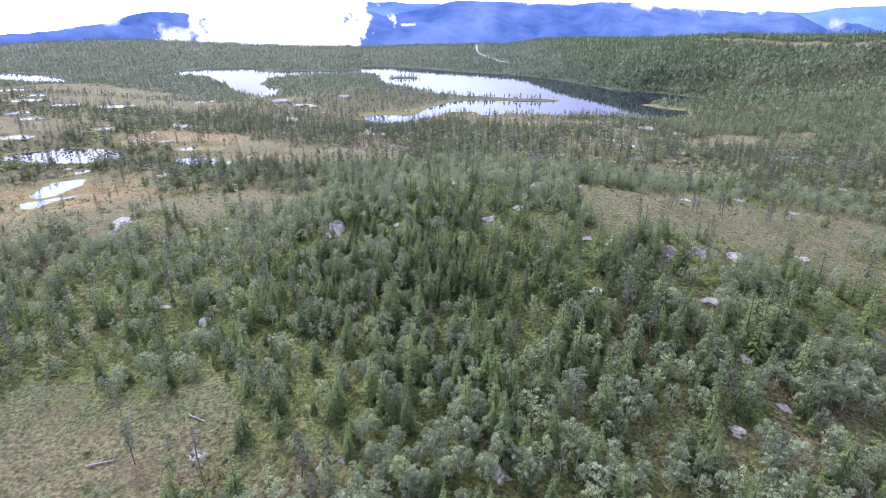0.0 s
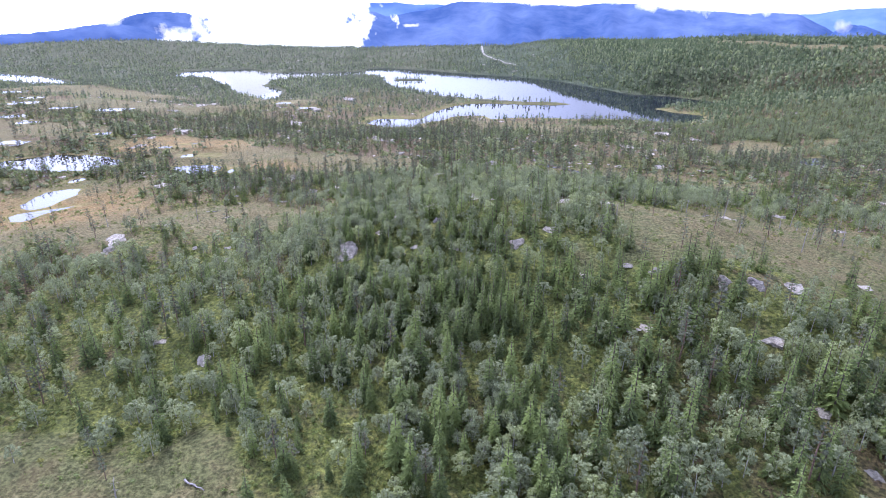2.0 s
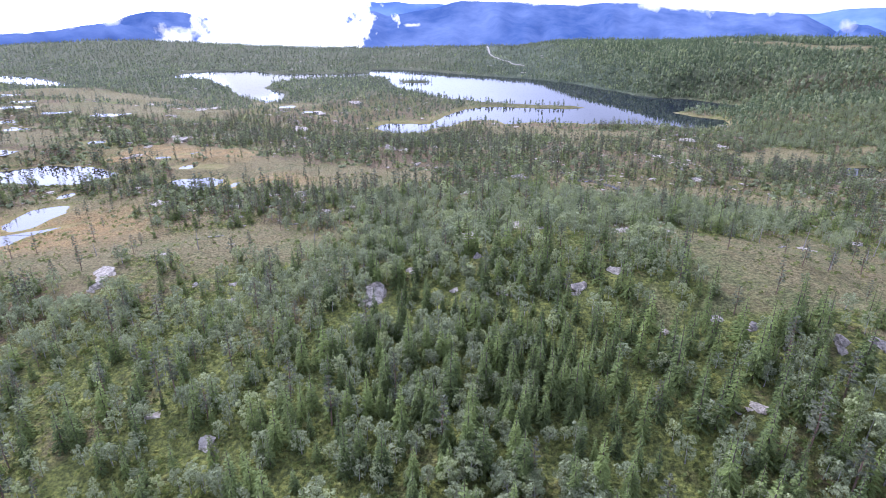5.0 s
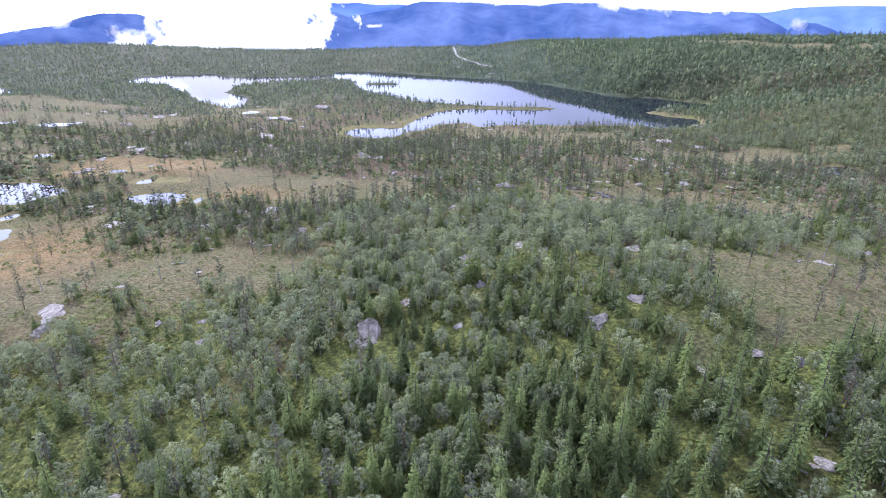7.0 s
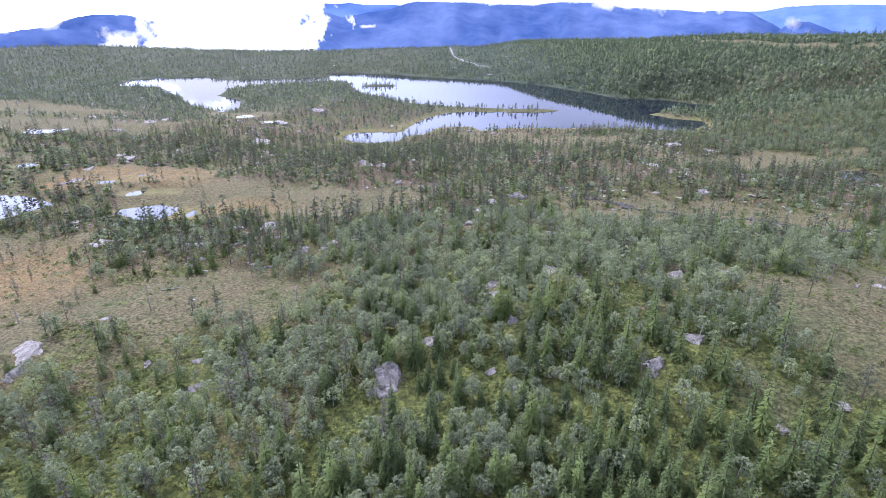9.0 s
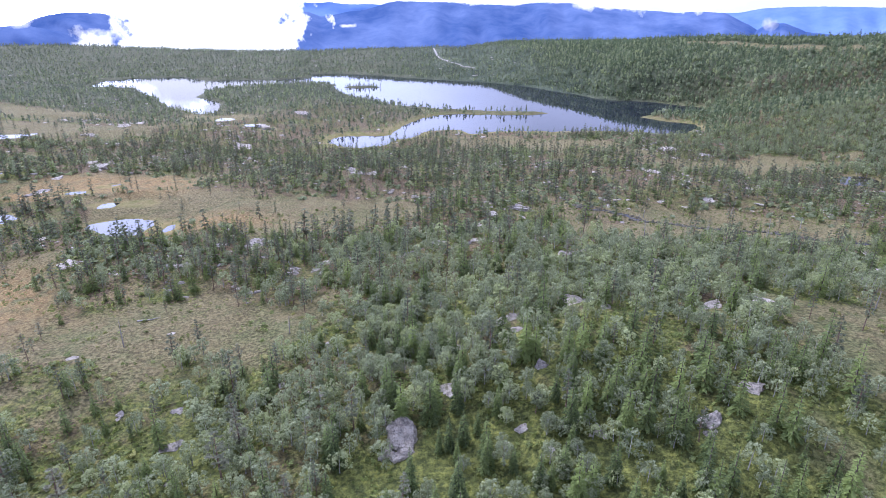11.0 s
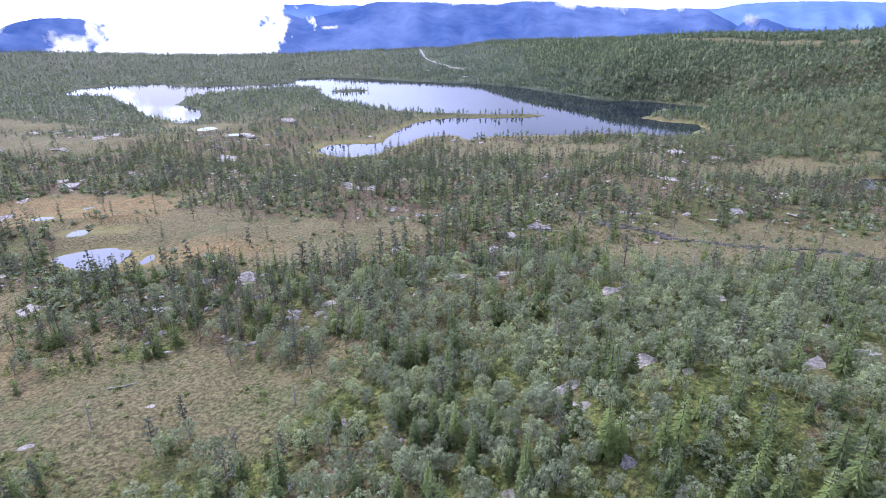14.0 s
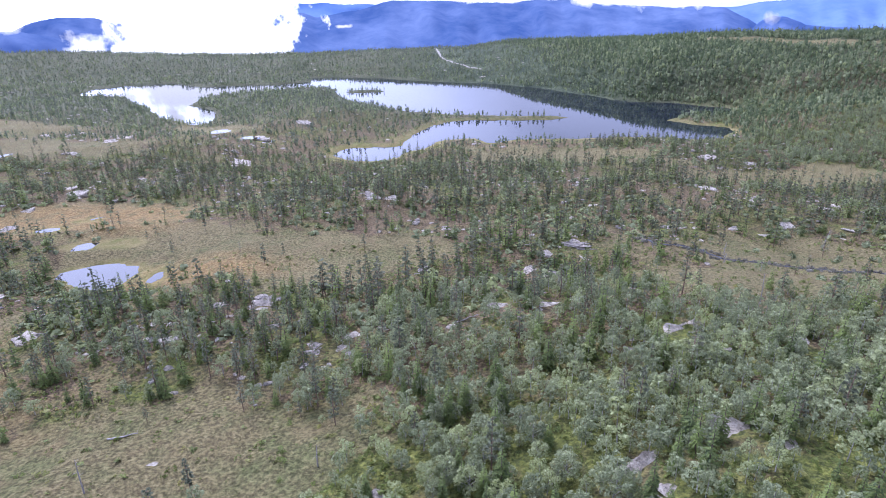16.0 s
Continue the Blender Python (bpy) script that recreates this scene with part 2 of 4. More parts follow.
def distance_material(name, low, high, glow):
    """Wooded mountains kilometres off: air haze painted in as bluish tones and blue emission."""
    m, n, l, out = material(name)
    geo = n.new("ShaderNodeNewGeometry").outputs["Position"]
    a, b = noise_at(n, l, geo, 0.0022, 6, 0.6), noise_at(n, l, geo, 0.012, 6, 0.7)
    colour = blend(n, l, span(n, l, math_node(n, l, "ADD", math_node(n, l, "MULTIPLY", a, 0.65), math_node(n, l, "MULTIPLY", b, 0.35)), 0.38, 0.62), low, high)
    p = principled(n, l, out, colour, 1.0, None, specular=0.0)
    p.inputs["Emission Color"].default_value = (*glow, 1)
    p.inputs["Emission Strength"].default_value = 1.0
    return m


def cloud_material(name, bright, lo, hi, size, tall=1.0):
    """A cloud's body: white, fading at a ragged edge."""
    m, n, l, out = material(name)
    co = n.new("ShaderNodeTexCoord").outputs["Object"]
    f = noise_at(n, l, n.new("ShaderNodeNewGeometry").outputs["Position"], size, 6, 0.54)
    sep, quad = n.new("ShaderNodeSeparateXYZ"), []
    l.new(co, sep.inputs[0])
    for at in (0, 2):
        quad.append(math_node(n, l, "POWER", math_node(n, l, "ABSOLUTE", sep.outputs[at], 0), 2.3))
    reach = math_node(n, l, "POWER", math_node(n, l, "ADD", quad[0], quad[1]), 0.4348)
    body = math_node(n, l, "ADD", math_node(n, l, "SUBTRACT", 1.0, reach), math_node(n, l, "MULTIPLY", math_node(n, l, "SUBTRACT", f, 0.5), 1.9 * tall))
    e, t, s = n.new("ShaderNodeEmission"), n.new("ShaderNodeBsdfTransparent"), n.new("ShaderNodeMixShader")
    e.inputs[0].default_value = (0.97, 0.98, 1.0, 1)
    e.inputs[1].default_value = bright
    l.new(span(n, l, body, lo, hi), s.inputs[0])
    l.new(t.outputs[0], s.inputs[1])
    l.new(e.outputs[0], s.inputs[2])
    l.new(s.outputs[0], out.inputs[0])
    return m


# ---- the lie of the land: plan outlines in metres, lake level z = 0 ----
WEST_BAY = [(-321, 719), (-322, 765), (-298, 784), (-256, 798), (-215, 756), (-192, 668), (-191, 628), (-177, 614), (-158, 587),
            (-151, 540), (-161, 536), (-180, 558), (-201, 582), (-222, 624), (-258, 675), (-266, 696)]
CHANNEL = [(-215, 756), (-175, 756), (-140, 755), (-108, 768), (-95, 762), (-70, 730), (-75, 708), (-108, 730), (-136, 711), (-175, 697), (-193, 672)]
MAIN_EAST = [(-104, 806), (-74, 808), (-32, 788), (36, 736), (81, 708), (120, 670), (144, 622), (171, 570), (200, 557), (229, 526),
             (226, 514), (212, 502), (176, 501), (163, 490), (172, 476), (188, 458), (185, 446), (168, 430), (152, 427), (138, 439), (109, 446)]
MAIN_SOUTH = [(86, 447), (47, 447), (33, 443), (26, 458), (4, 456), (-17, 460), (3, 503), (12, 512), (14, 546), (-10, 563), (-46, 610), (-66, 651), (-75, 708), (-100, 765)]
SOUTH_BAY = [(6, 460), (-8, 439), (-17, 433), (-25, 416), (-37, 412), (-52, 417), (-62, 430), (-51, 444), (-35, 445), (-20, 446), (-17, 464), (0, 480)]
SPIT = [(-6, 505), (11, 513), (34, 518), (65, 508), (93, 511), (112, 506), (98, 517), (70, 524), (45, 532), (10, 546)]
FAR_WEST = [(-700, 830), (-531, 736), (-474, 716), (-384, 645), (-396, 632), (-443, 650), (-520, 690), (-640, 760)]
# ponds: outline and water level
POND_BROAD = [(-196, 262), (-179, 274), (-159, 272), (-142, 261), (-152, 247), (-169, 246), (-194, 253)]
POND_ROUND = [(-118, 251), (-112, 255), (-106, 257), (-99, 254), (-96, 250), (-97, 245), (-99, 241), (-103, 240), (-109, 244)]
POND_BENT = [(-147, 202), (-148, 216), (-140, 222), (-136, 212), (-138, 198), (-143, 197)]
POND_THIN = [(-144, 191), (-138, 195), (-127, 202), (-134, 195), (-136, 186), (-140, 186)]
POND_EAST = [(176, 305), (180, 313), (190, 316), (196, 308), (190, 301), (180, 300)]
POND_STRIP = [(-150, 230), (-148, 235), (-144, 234), (-145, 228)]
PONDS = [(POND_BROAD, 14.0), (POND_ROUND, 14.0), (POND_BENT, 14.14), (POND_THIN, 14.1), (POND_EAST, 3.0), (POND_STRIP, 14.04)]
# small bog pools: x, y, half length, half width
POOLS = [(-126, 290, 2, 1.6), (-133, 280.5, 3.4, 1.8), (-108, 267.6, 4, 2.4), (-117, 266.7, 3.5, 1.8), (-91, 245, 1.6, 3.2), (-131, 483, 6, 5), (-110, 463, 5, 3), (-98, 456, 4, 3),
         (-206, 283, 6, 4), (-232, 336, 5, 4), (-212, 385, 9, 5), (-175, 305, 4, 3), (-250, 394, 7, 4), (-257, 357, 8, 4), (-279, 401, 8, 5), (-334, 467, 9, 6), (-300, 440, 7, 4)]


def outline_distance(poly, x, y):
    """Distance to a closed outline, negative inside it."""
    p = np.array(poly, float)
    q = np.roll(p, -1, axis=0)
    best = np.full(x.shape, 1e12)
    inside = np.zeros(x.shape, bool)
    for (ax, ay), (bx, by) in zip(p, q):
        dx, dy = bx - ax, by - ay
        k = np.clip(((x - ax) * dx + (y - ay) * dy) / max(dx * dx + dy * dy, 1e-9), 0, 1)
        best = np.minimum(best, (x - ax - k * dx) ** 2 + (y - ay - k * dy) ** 2)
        if dy:
            inside ^= ((ay > y) != (by > y)) & (x < ax + (y - ay) * dx / dy)
    return np.where(inside, -1, 1) * np.sqrt(best)


LATTICE = np.random.RandomState(7).rand(256, 256)


def patchy(x, y, size, shift=0):
    """Smooth noise between 0 and 1, with patches of that many metres."""
    u, v = x / size + 17.3 * shift, y / size + 5.7 * shift
    i, j = np.floor(u).astype(int), np.floor(v).astype(int)
    fu, fv = u - i, v - j
    fu, fv = fu * fu * (3 - 2 * fu), fv * fv * (3 - 2 * fv)
    a, b = LATTICE[i % 256, j % 256], LATTICE[(i + 1) % 256, j % 256]
    c, d = LATTICE[i % 256, (j + 1) % 256], LATTICE[(i + 1) % 256, (j + 1) % 256]
    return (a * (1 - fu) + b * fu) * (1 - fv) + (c * (1 - fu) + d * fu) * fv


def ease(a, b, v):
    k = np.clip((v - a) / (b - a), 0, 1)
    return k * k * (3 - 2 * k)


def lake_distance(x, y):
    """Distance to the lake's shore, negative on the water."""
    wob = 5 * (patchy(x, y, 14, 3) - 0.5) + 2.5 * (patchy(x, y, 5, 4) - 0.5)
    d = np.minimum(outline_distance(WEST_BAY, x, y), outline_distance(CHANNEL, x, y))
    d = np.minimum(d, outline_distance(MAIN_EAST + MAIN_SOUTH, x, y))
    d = np.minimum(d, outline_distance(SOUTH_BAY, x, y))
    d = np.minimum(d, outline_distance(FAR_WEST, x, y))
    d = np.maximum(d, -outline_distance(SPIT, x, y))
    d = np.maximum(d, 11 - np.hypot((x + 46) / 1.6, (y - 682) / 0.8))
    return d + wob


# rises and hollows: x, y, height, reach in x, reach in y
RISES = [(20, 132, 13.5, 54, 42), (22, 190, 6, 42, 42), (-85, 152, 3.5, 22, 18), (190, 310, -9, 75, 60), (440, 650, 21, 170, 170),
         (50, 900, 8, 110, 80), (-540, 1010, 15, 150, 75), (-60, 560, 3.5, 70, 60), (330, 900, 5, 220, 100), (-40, 310, 2.5, 45, 30),
         (-34, 298, 3, 18, 14), (-2, 143, 2.6, 13, 9), (-6, 192, 2.2, 14, 9), (50, 105, 3.2, 13, 12), (28, 96, 1.8, 9, 8), (-56, 138, -2.6, 12, 12),
         (-53, 202, 1.8, 14, 8), (3, 219, -2.2, 14, 8), (70, 240, -4.6, 34, 20), (290, 700, 5, 45, 60), (430, 560, 3, 60, 40), (330, 545, -5, 35, 40),
         (540, 700, -4, 50, 50), (200, 780, 3, 50, 35), (420, 820, 2, 70, 40), (-300, 930, 2, 60, 40), (-180, 900, 2, 40, 30), (-40, 950, 2, 45, 30)]


def pond_distance(x, y):
    d, level = np.full(x.shape, 1e6), np.zeros(x.shape)
    for poly, z in PONDS:
        e = outline_distance(poly, x, y)
        level, d = np.where(e < d, z, level), np.minimum(d, e)
    return d + 1.6 * (patchy(x, y, 4, 5) - 0.5), level


def dry_land(x, y):
    """The ground's height without the small pools, and the distances to the lake and to a pond."""
    d = lake_distance(x, y)
    h = 0.25 * np.clip(d, 0, 4) + (16 - 8 * ease(560, 760, y)) * ease(2, 190, d)
    for cx, cy, up, rx, ry in RISES:
        h = h + up * np.exp(-0.5 * (((x - cx) / rx) ** 2 + ((y - cy) / ry) ** 2)) * ease(0, 60, d)
    h = h + 13 * ease(2, 38, d) * ease(90, 160, x) * ease(485, 525, y) * (1 - 0.5 * ease(100, 260, d))  # the steep far bank
    rough = ease(3, 40, d)
    h = h + rough * (2.6 * (patchy(x, y, 38, 1) - 0.5) + 1.2 * (patchy(x, y, 13, 2) - 0.5) + 0.45 * (patchy(x, y, 4.2, 6) - 0.5))
    p, level = pond_distance(x, y)
    h = h + (level + 0.3 - h) * (1 - ease(2, 26, p))
    h = np.where(p < 2, level + 0.3 * p / 2, h)
    h = np.where(p < 0, level + np.maximum(0.4 * p, -1), h)
    h = np.where(d < 0, np.maximum(0.3 * d, -4), h)
    h = h - 150 * ease(1020, 2100, y + 0.12 * np.abs(x)) - 60 * ease(700, 2500, np.abs(x))
    return h, d, p


POOL_LEVELS = [float(dry_land(np.array([x], float), np.array([y], float))[0][0]) - 0.1 for x, y, *_ in POOLS]


def land(x, y):
    """The ground's height, and the distances to the lake and to still water."""
    x, y = np.asarray(x, float), np.asarray(y, float)
    h, d, p = dry_land(x, y)
    wob = 1.3 * (patchy(x, y, 2.6, 9) - 0.5)
    for (cx, cy, a, b), level in zip(POOLS, POOL_LEVELS):
        e = (np.hypot((x - cx) / a, (y - cy) / b) - 1) * min(a, b) + wob * min(1, b / 2)
        h = h + (level + 0.15 - h) * (1 - ease(0.5, 9, e))
        h = np.where(e < 0.5, level + np.maximum(0.3 * e, -0.5), h)
        p = np.minimum(p, e)
    return h, d, p


# bogs: x, y, half length, half width, turn in degrees
BOGS = [(-52, 66, 26, 13, 0), (-125, 190, 50, 31, -35), (-70, 171, 31, 15, -10), (-80, 255, 56, 21, -25), (-128, 294, 36, 22, 5), (76, 137, 46, 25, 8),
        (72, 228, 46, 21, -14), (38, 206, 22, 12, -10), (62, 395, 60, 24, -25), (-38, 246, 24, 15, -8), (-230, 420, 80, 34, 10), (-250, 300, 60, 40, 0), (-140, 500, 40, 14, -35), (150, 340, 60, 20, 0), (-280, 500, 70, 30, 0),
        (318, 625, 120, 10, -53)]


def bogginess(x, y):
    b = np.zeros(np.shape(x))
    for cx, cy, a, c, turn in BOGS:
        s, k = math.sin(radians(turn)), math.cos(radians(turn))
        u, v = (x - cx) * k + (y - cy) * s, -(x - cx) * s + (y - cy) * k
        b = np.maximum(b, 1 - ease(0.75, 1.3, np.hypot(u / a, v / c) + 0.7 * (patchy(x, y, 11, 8) - 0.5) + 0.6 * (patchy(x, y, 4.5, 10) - 0.5)))
    return b


# ---- mesh helpers ----


def mesh_of(name, verts, faces, materials, slots=None, smooth=False, **fields):
    """A mesh from arrays: faces all of one size; fields are one number a vertex."""
    verts, faces = np.asarray(verts, np.float32), np.asarray(faces, np.int32)
    k = faces.shape[1]
    me = bpy.data.meshes.new(name)
    me.vertices.add(len(verts))
    me.vertices.foreach_set("co", verts.ravel())
    me.loops.add(faces.size)
    me.loops.foreach_set("vertex_index", faces.ravel())
    me.polygons.add(len(faces))
    me.polygons.foreach_set("loop_start", np.arange(0, faces.size, k, dtype=np.int32))
    me.polygons.foreach_set("loop_total", np.full(len(faces), k, np.int32))
    for m in materials:
        me.materials.append(m)
    if slots is not None:
        me.polygons.foreach_set("material_index", np.asarray(slots, np.int32))
    me.polygons.foreach_set("use_smooth", np.full(len(faces), smooth))
    for key, values in fields.items():
        me.attributes.new(key, "FLOAT", "POINT").data.foreach_set("value", np.asarray(values, np.float32))
    me.update(calc_edges=True)
    return me


def steps(*stretches):
    """A row of places: from, to, step."""
    out = []
    for a, b, s in stretches:
        out += list(np.arange(a, b, s))
    return np.array(out)


def height(x, y):
    return float(land(np.array([x], float), np.array([y], float))[0][0])


# ---- ground ----
gx = steps((-4600, -1200, 200), (-1200, -520, 24), (-520, -180, 5.5), (-180, -110, 2.4), (-110, 110, 2.1), (110, 180, 2.6), (180, 520, 5.5), (520, 1200, 24), (1200, 4601, 200))
gy = steps((-900, -60, 120), (-60, 40, 12), (40, 190, 2.1), (190, 330, 2.6), (330, 560, 3.4), (560, 830, 5.5), (830, 1100, 10), (1100, 1700, 50), (1700, 4601, 240))
GX, GY = np.meshgrid(gx, gy)
GH, GD, GP = land(GX, GY)
far_woods = ease(430, 620, GY) * (0.72 + 0.28 * ease(-60, 90, GX)) * (1 - ease(0.2, 0.6, bogginess(GX, GY)))
shore = np.maximum((1 - ease(2, 11, np.abs(GD))) * (1 - 0.85 * ease(545, 580, GY)), 1 - ease(0.5, 3.5, np.abs(GP)))
lush = np.exp(-0.5 * (((GX - 14) / 62) ** 2 + ((GY - 108) / 38) ** 2)) + 0.6 * np.exp(-0.5 * (((GX + 60) / 40) ** 2 + ((GY - 95) / 30) ** 2))
amber = np.zeros(GX.shape)
for cx, cy, rx, ry in [(-124, 293, 32, 18), (-85, 241, 22, 10), (-128, 192, 34, 20), (-165, 262, 26, 16), (-150, 282, 14, 10)]:
    amber = np.maximum(amber, np.exp(-0.5 * (((GX - cx) / rx) ** 2 + ((GY - cy) / ry) ** 2) ** 2))
ni, nj = len(gy), len(gx)
corner = (np.arange(ni - 1)[:, None] * nj + np.arange(nj - 1)[None, :]).ravel()
ground = new("ground", mesh_of("ground", np.stack([GX, GY, GH], -1).reshape(-1, 3), np.stack([corner, corner + 1, corner + nj + 1, corner + nj], 1), [GROUND], smooth=True,
                               bog=bogginess(GX, GY).ravel(), shore=shore.ravel(), amber=amber.ravel(), lush=lush.ravel(), woods=far_woods.ravel()))
tagged(ground, "rolling mossy heath and tan sedge bog with brown heather", "ground", kind="structure")

# ---- water ----


def water(name, x0, y0, x1, y1, z, mat, label):
    xs, ys = np.linspace(x0, x1, 13), np.linspace(y0, y1, 13)
    X, Y = np.meshgrid(xs, ys)
    c = (np.arange(12)[:, None] * 13 + np.arange(12)[None, :]).ravel()
    ob = new(name, mesh_of(name, np.stack([X, Y, np.full(X.shape, z)], -1).reshape(-1, 3), np.stack([c, c + 1, c + 14, c + 13], 1), [mat]))
    return tagged(ob, label, "water", kind="structure")


water("water", -720, 400, 300, 850, 0.0, LAKE_WATER, "calm forest lake mirroring white clouds and dark wooded shore")
for poly, z in PONDS:
    p = np.array(poly)
    water("pond_water", p[:, 0].min() - 3, p[:, 1].min() - 3, p[:, 0].max() + 3, p[:, 1].max() + 3, z, POND_WATER, "still peaty bog pond with sky reflected in it")

# small pools
for (x, y, a, c), z in zip(POOLS, POOL_LEVELS):
    water("pool_water", x - a - 2, y - c - 2, x + a + 2, y + c + 2, z, POND_WATER, "small still bog pool with sky reflected in it")

# ---- distance: mountains and clouds, placed by their bearings from the first eye ----
DIP = radians(-22.67)


def far_off(side, up, R):
    """A place R metres off, at a bearing given as tangents to the side of and above the first line of sight."""
    d = np.array([side, math.cos(DIP) - up * math.sin(DIP), math.sin(DIP) + up * math.cos(DIP)])
    return d * (R / math.hypot(d[0], d[1])) + np.array([0, 0, EYE])


def bearings(rows):
    """Tangents to the side of and above the line of sight, from a 1040 long rule."""
    return [((x - 784) / 1040, (441 - y) / 1040) for x, y in rows]


def mountains(name, crest, near, back, mat, label, seed):
    """A wooded range under its crest line."""
    crest = bearings(crest)
    n, k = 200, 26
    side = np.linspace(crest[0][0], crest[-1][0], n)
    up = np.interp(side, [c[0] for c in crest], [c[1] for c in crest]) + 0.0022 * (patchy(side * 100, side * 0 + seed, 2.5, seed) - 0.5) + 0.0012 * (patchy(side * 100, side * 0, 0.6, seed) - 0.5)
    verts = []
    for s, u in zip(side, up):
        top = far_off(s, u, back)
        flat = top[:2] / back
        for t in np.linspace(0, 1, k):
            R = near + (back - near) * t
            fold = patchy(np.array([s * 40 + seed + 2 * t]), np.array([t * 3.0]), 1.3, seed)[0] - 0.5
            verts.append((flat[0] * (R + 260 * fold * math.sin(math.pi * t)), flat[1] * (R + 260 * fold * math.sin(math.pi * t)), -260 + (top[2] + 260) * (t ** 0.8)))
    c = (np.arange(n - 1)[:, None] * k + np.arange(k - 1)[None, :]).ravel()
    ob = new(name, mesh_of(name, verts, np.stack([c, c + k, c + k + 1, c + 1], 1), [mat], smooth=True))
    return tagged(ob, label, "mountain", kind="structure")


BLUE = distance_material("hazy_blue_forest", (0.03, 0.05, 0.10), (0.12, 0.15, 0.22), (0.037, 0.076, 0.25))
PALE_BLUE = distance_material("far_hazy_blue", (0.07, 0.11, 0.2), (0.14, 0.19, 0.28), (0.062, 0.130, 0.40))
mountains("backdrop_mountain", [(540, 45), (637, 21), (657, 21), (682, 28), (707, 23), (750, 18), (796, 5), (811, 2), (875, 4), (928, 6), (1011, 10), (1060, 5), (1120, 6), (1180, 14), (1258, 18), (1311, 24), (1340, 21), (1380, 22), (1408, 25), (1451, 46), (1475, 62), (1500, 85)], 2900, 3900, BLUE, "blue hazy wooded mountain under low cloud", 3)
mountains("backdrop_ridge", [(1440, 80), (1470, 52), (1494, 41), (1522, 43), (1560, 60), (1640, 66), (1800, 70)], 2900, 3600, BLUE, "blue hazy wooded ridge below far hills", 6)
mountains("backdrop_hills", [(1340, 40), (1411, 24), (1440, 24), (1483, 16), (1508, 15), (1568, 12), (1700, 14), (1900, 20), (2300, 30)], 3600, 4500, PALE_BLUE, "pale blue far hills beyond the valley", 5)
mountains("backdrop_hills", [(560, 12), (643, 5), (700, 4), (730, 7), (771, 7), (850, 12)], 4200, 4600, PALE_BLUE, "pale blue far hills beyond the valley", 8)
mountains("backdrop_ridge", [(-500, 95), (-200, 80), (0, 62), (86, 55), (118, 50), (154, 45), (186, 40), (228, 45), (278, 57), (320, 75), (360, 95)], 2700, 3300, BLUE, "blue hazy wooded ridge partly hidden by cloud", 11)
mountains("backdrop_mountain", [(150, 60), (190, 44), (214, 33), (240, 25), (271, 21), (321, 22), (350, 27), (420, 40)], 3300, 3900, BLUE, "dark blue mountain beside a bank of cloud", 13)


def cloud(x, y, w, h, R, bright, lo, hi, size, label):
    """A bank of cloud, half sunk behind the ridge."""
    (side, up), = bearings([(x, y)])
    p = far_off(side, up, R)
    wide, tall = np.linalg.norm(far_off(side + w / 1040, up, R) - p), abs(far_off(side, up + h / 1040, R)[2] - p[2])
    xs, zs = np.linspace(-1.6, 1.6, 9), np.linspace(-1.6, 1.6, 5)
    verts = [(u, 0.4 * u * u, v) for v in zs for u in xs]
    c = (np.arange(4)[:, None] * 9 + np.arange(8)[None, :]).ravel()
    ob = new("backdrop_cloud", mesh_of("backdrop_cloud", verts, np.stack([c, c + 1, c + 10, c + 9], 1), [cloud_material("cloud", bright, lo, hi, size)]))
    ob.matrix_world = Matrix.Translation(p) @ Matrix.Rotation(math.atan2(-p[0], p[1]), 4, "Z") @ Matrix.Diagonal((wide, R * 0.02, tall, 1))
    return tagged(ob, label, "cloud", kind="structure")


WHITE = "bright white cloud bank filling the valley"
cloud(502, 10, 165, 150, 3000, 1.6, 0.0, 0.16, 0.010, WHITE)
cloud(312, 66, 48, 26, 2600, 1.3, 0.05, 0.45, 0.016, "white puff of valley mist")
cloud(100, 18, 120, 26, 2600, 1.5, -0.1, 0.4, 0.010, "white cloud over the ridge")
cloud(1250, -14, 215, 34, 2750, 1.5, 0.0, 0.3, 0.010, "white cloud resting on the mountain top")
cloud(1030, -8, 170, 16, 2700, 1.4, 0.0, 0.35, 0.014, "white cloud resting on the mountain top")
cloud(722, 44, 20, 4, 2700, 1.0, 0.15, 0.8, 0.03, "thin white wisp of mist on the mountainside")
cloud(1482, 46, 20, 17, 2700, 0.9, 0.2, 1.1, 0.02, "thin white wisp of mist on the mountainside")

# ---- the gravel track over the far rise ----
TRACK = [(51, 960), (50, 900), (47.5, 864), (52, 845), (59, 811), (67, 798), (73, 784), (84, 772)]


def track():
    pts = np.array(TRACK, float)
    t = np.linspace(0, len(pts) - 1, 60)
    x, y = np.interp(t, range(len(pts)), pts[:, 0]) + 0.6 * np.sin(t * 4.1), np.interp(t, range(len(pts)), pts[:, 1])
    dx, dy = np.gradient(x), np.gradient(y)
    n = np.hypot(dx, dy)
    verts = []
    for k in (-1, -0.5, 0.5, 1):
        px, py = x - k * 1.4 * dy / n, y + k * 1.4 * dx / n
        verts.append(np.stack([px, py, land(px, py)[0] + (0.3 if abs(k) < 1 else -0.1)], 1))
    c = (np.arange(3)[:, None] * 60 + np.arange(59)[None, :]).ravel()
    return tagged(new("track", mesh_of("track", np.concatenate(verts), np.stack([c, c + 1, c + 61, c + 60], 1), [gravel()], smooth=True)), "pale gravel track running over the wooded rise", "track", kind="structure")


track()

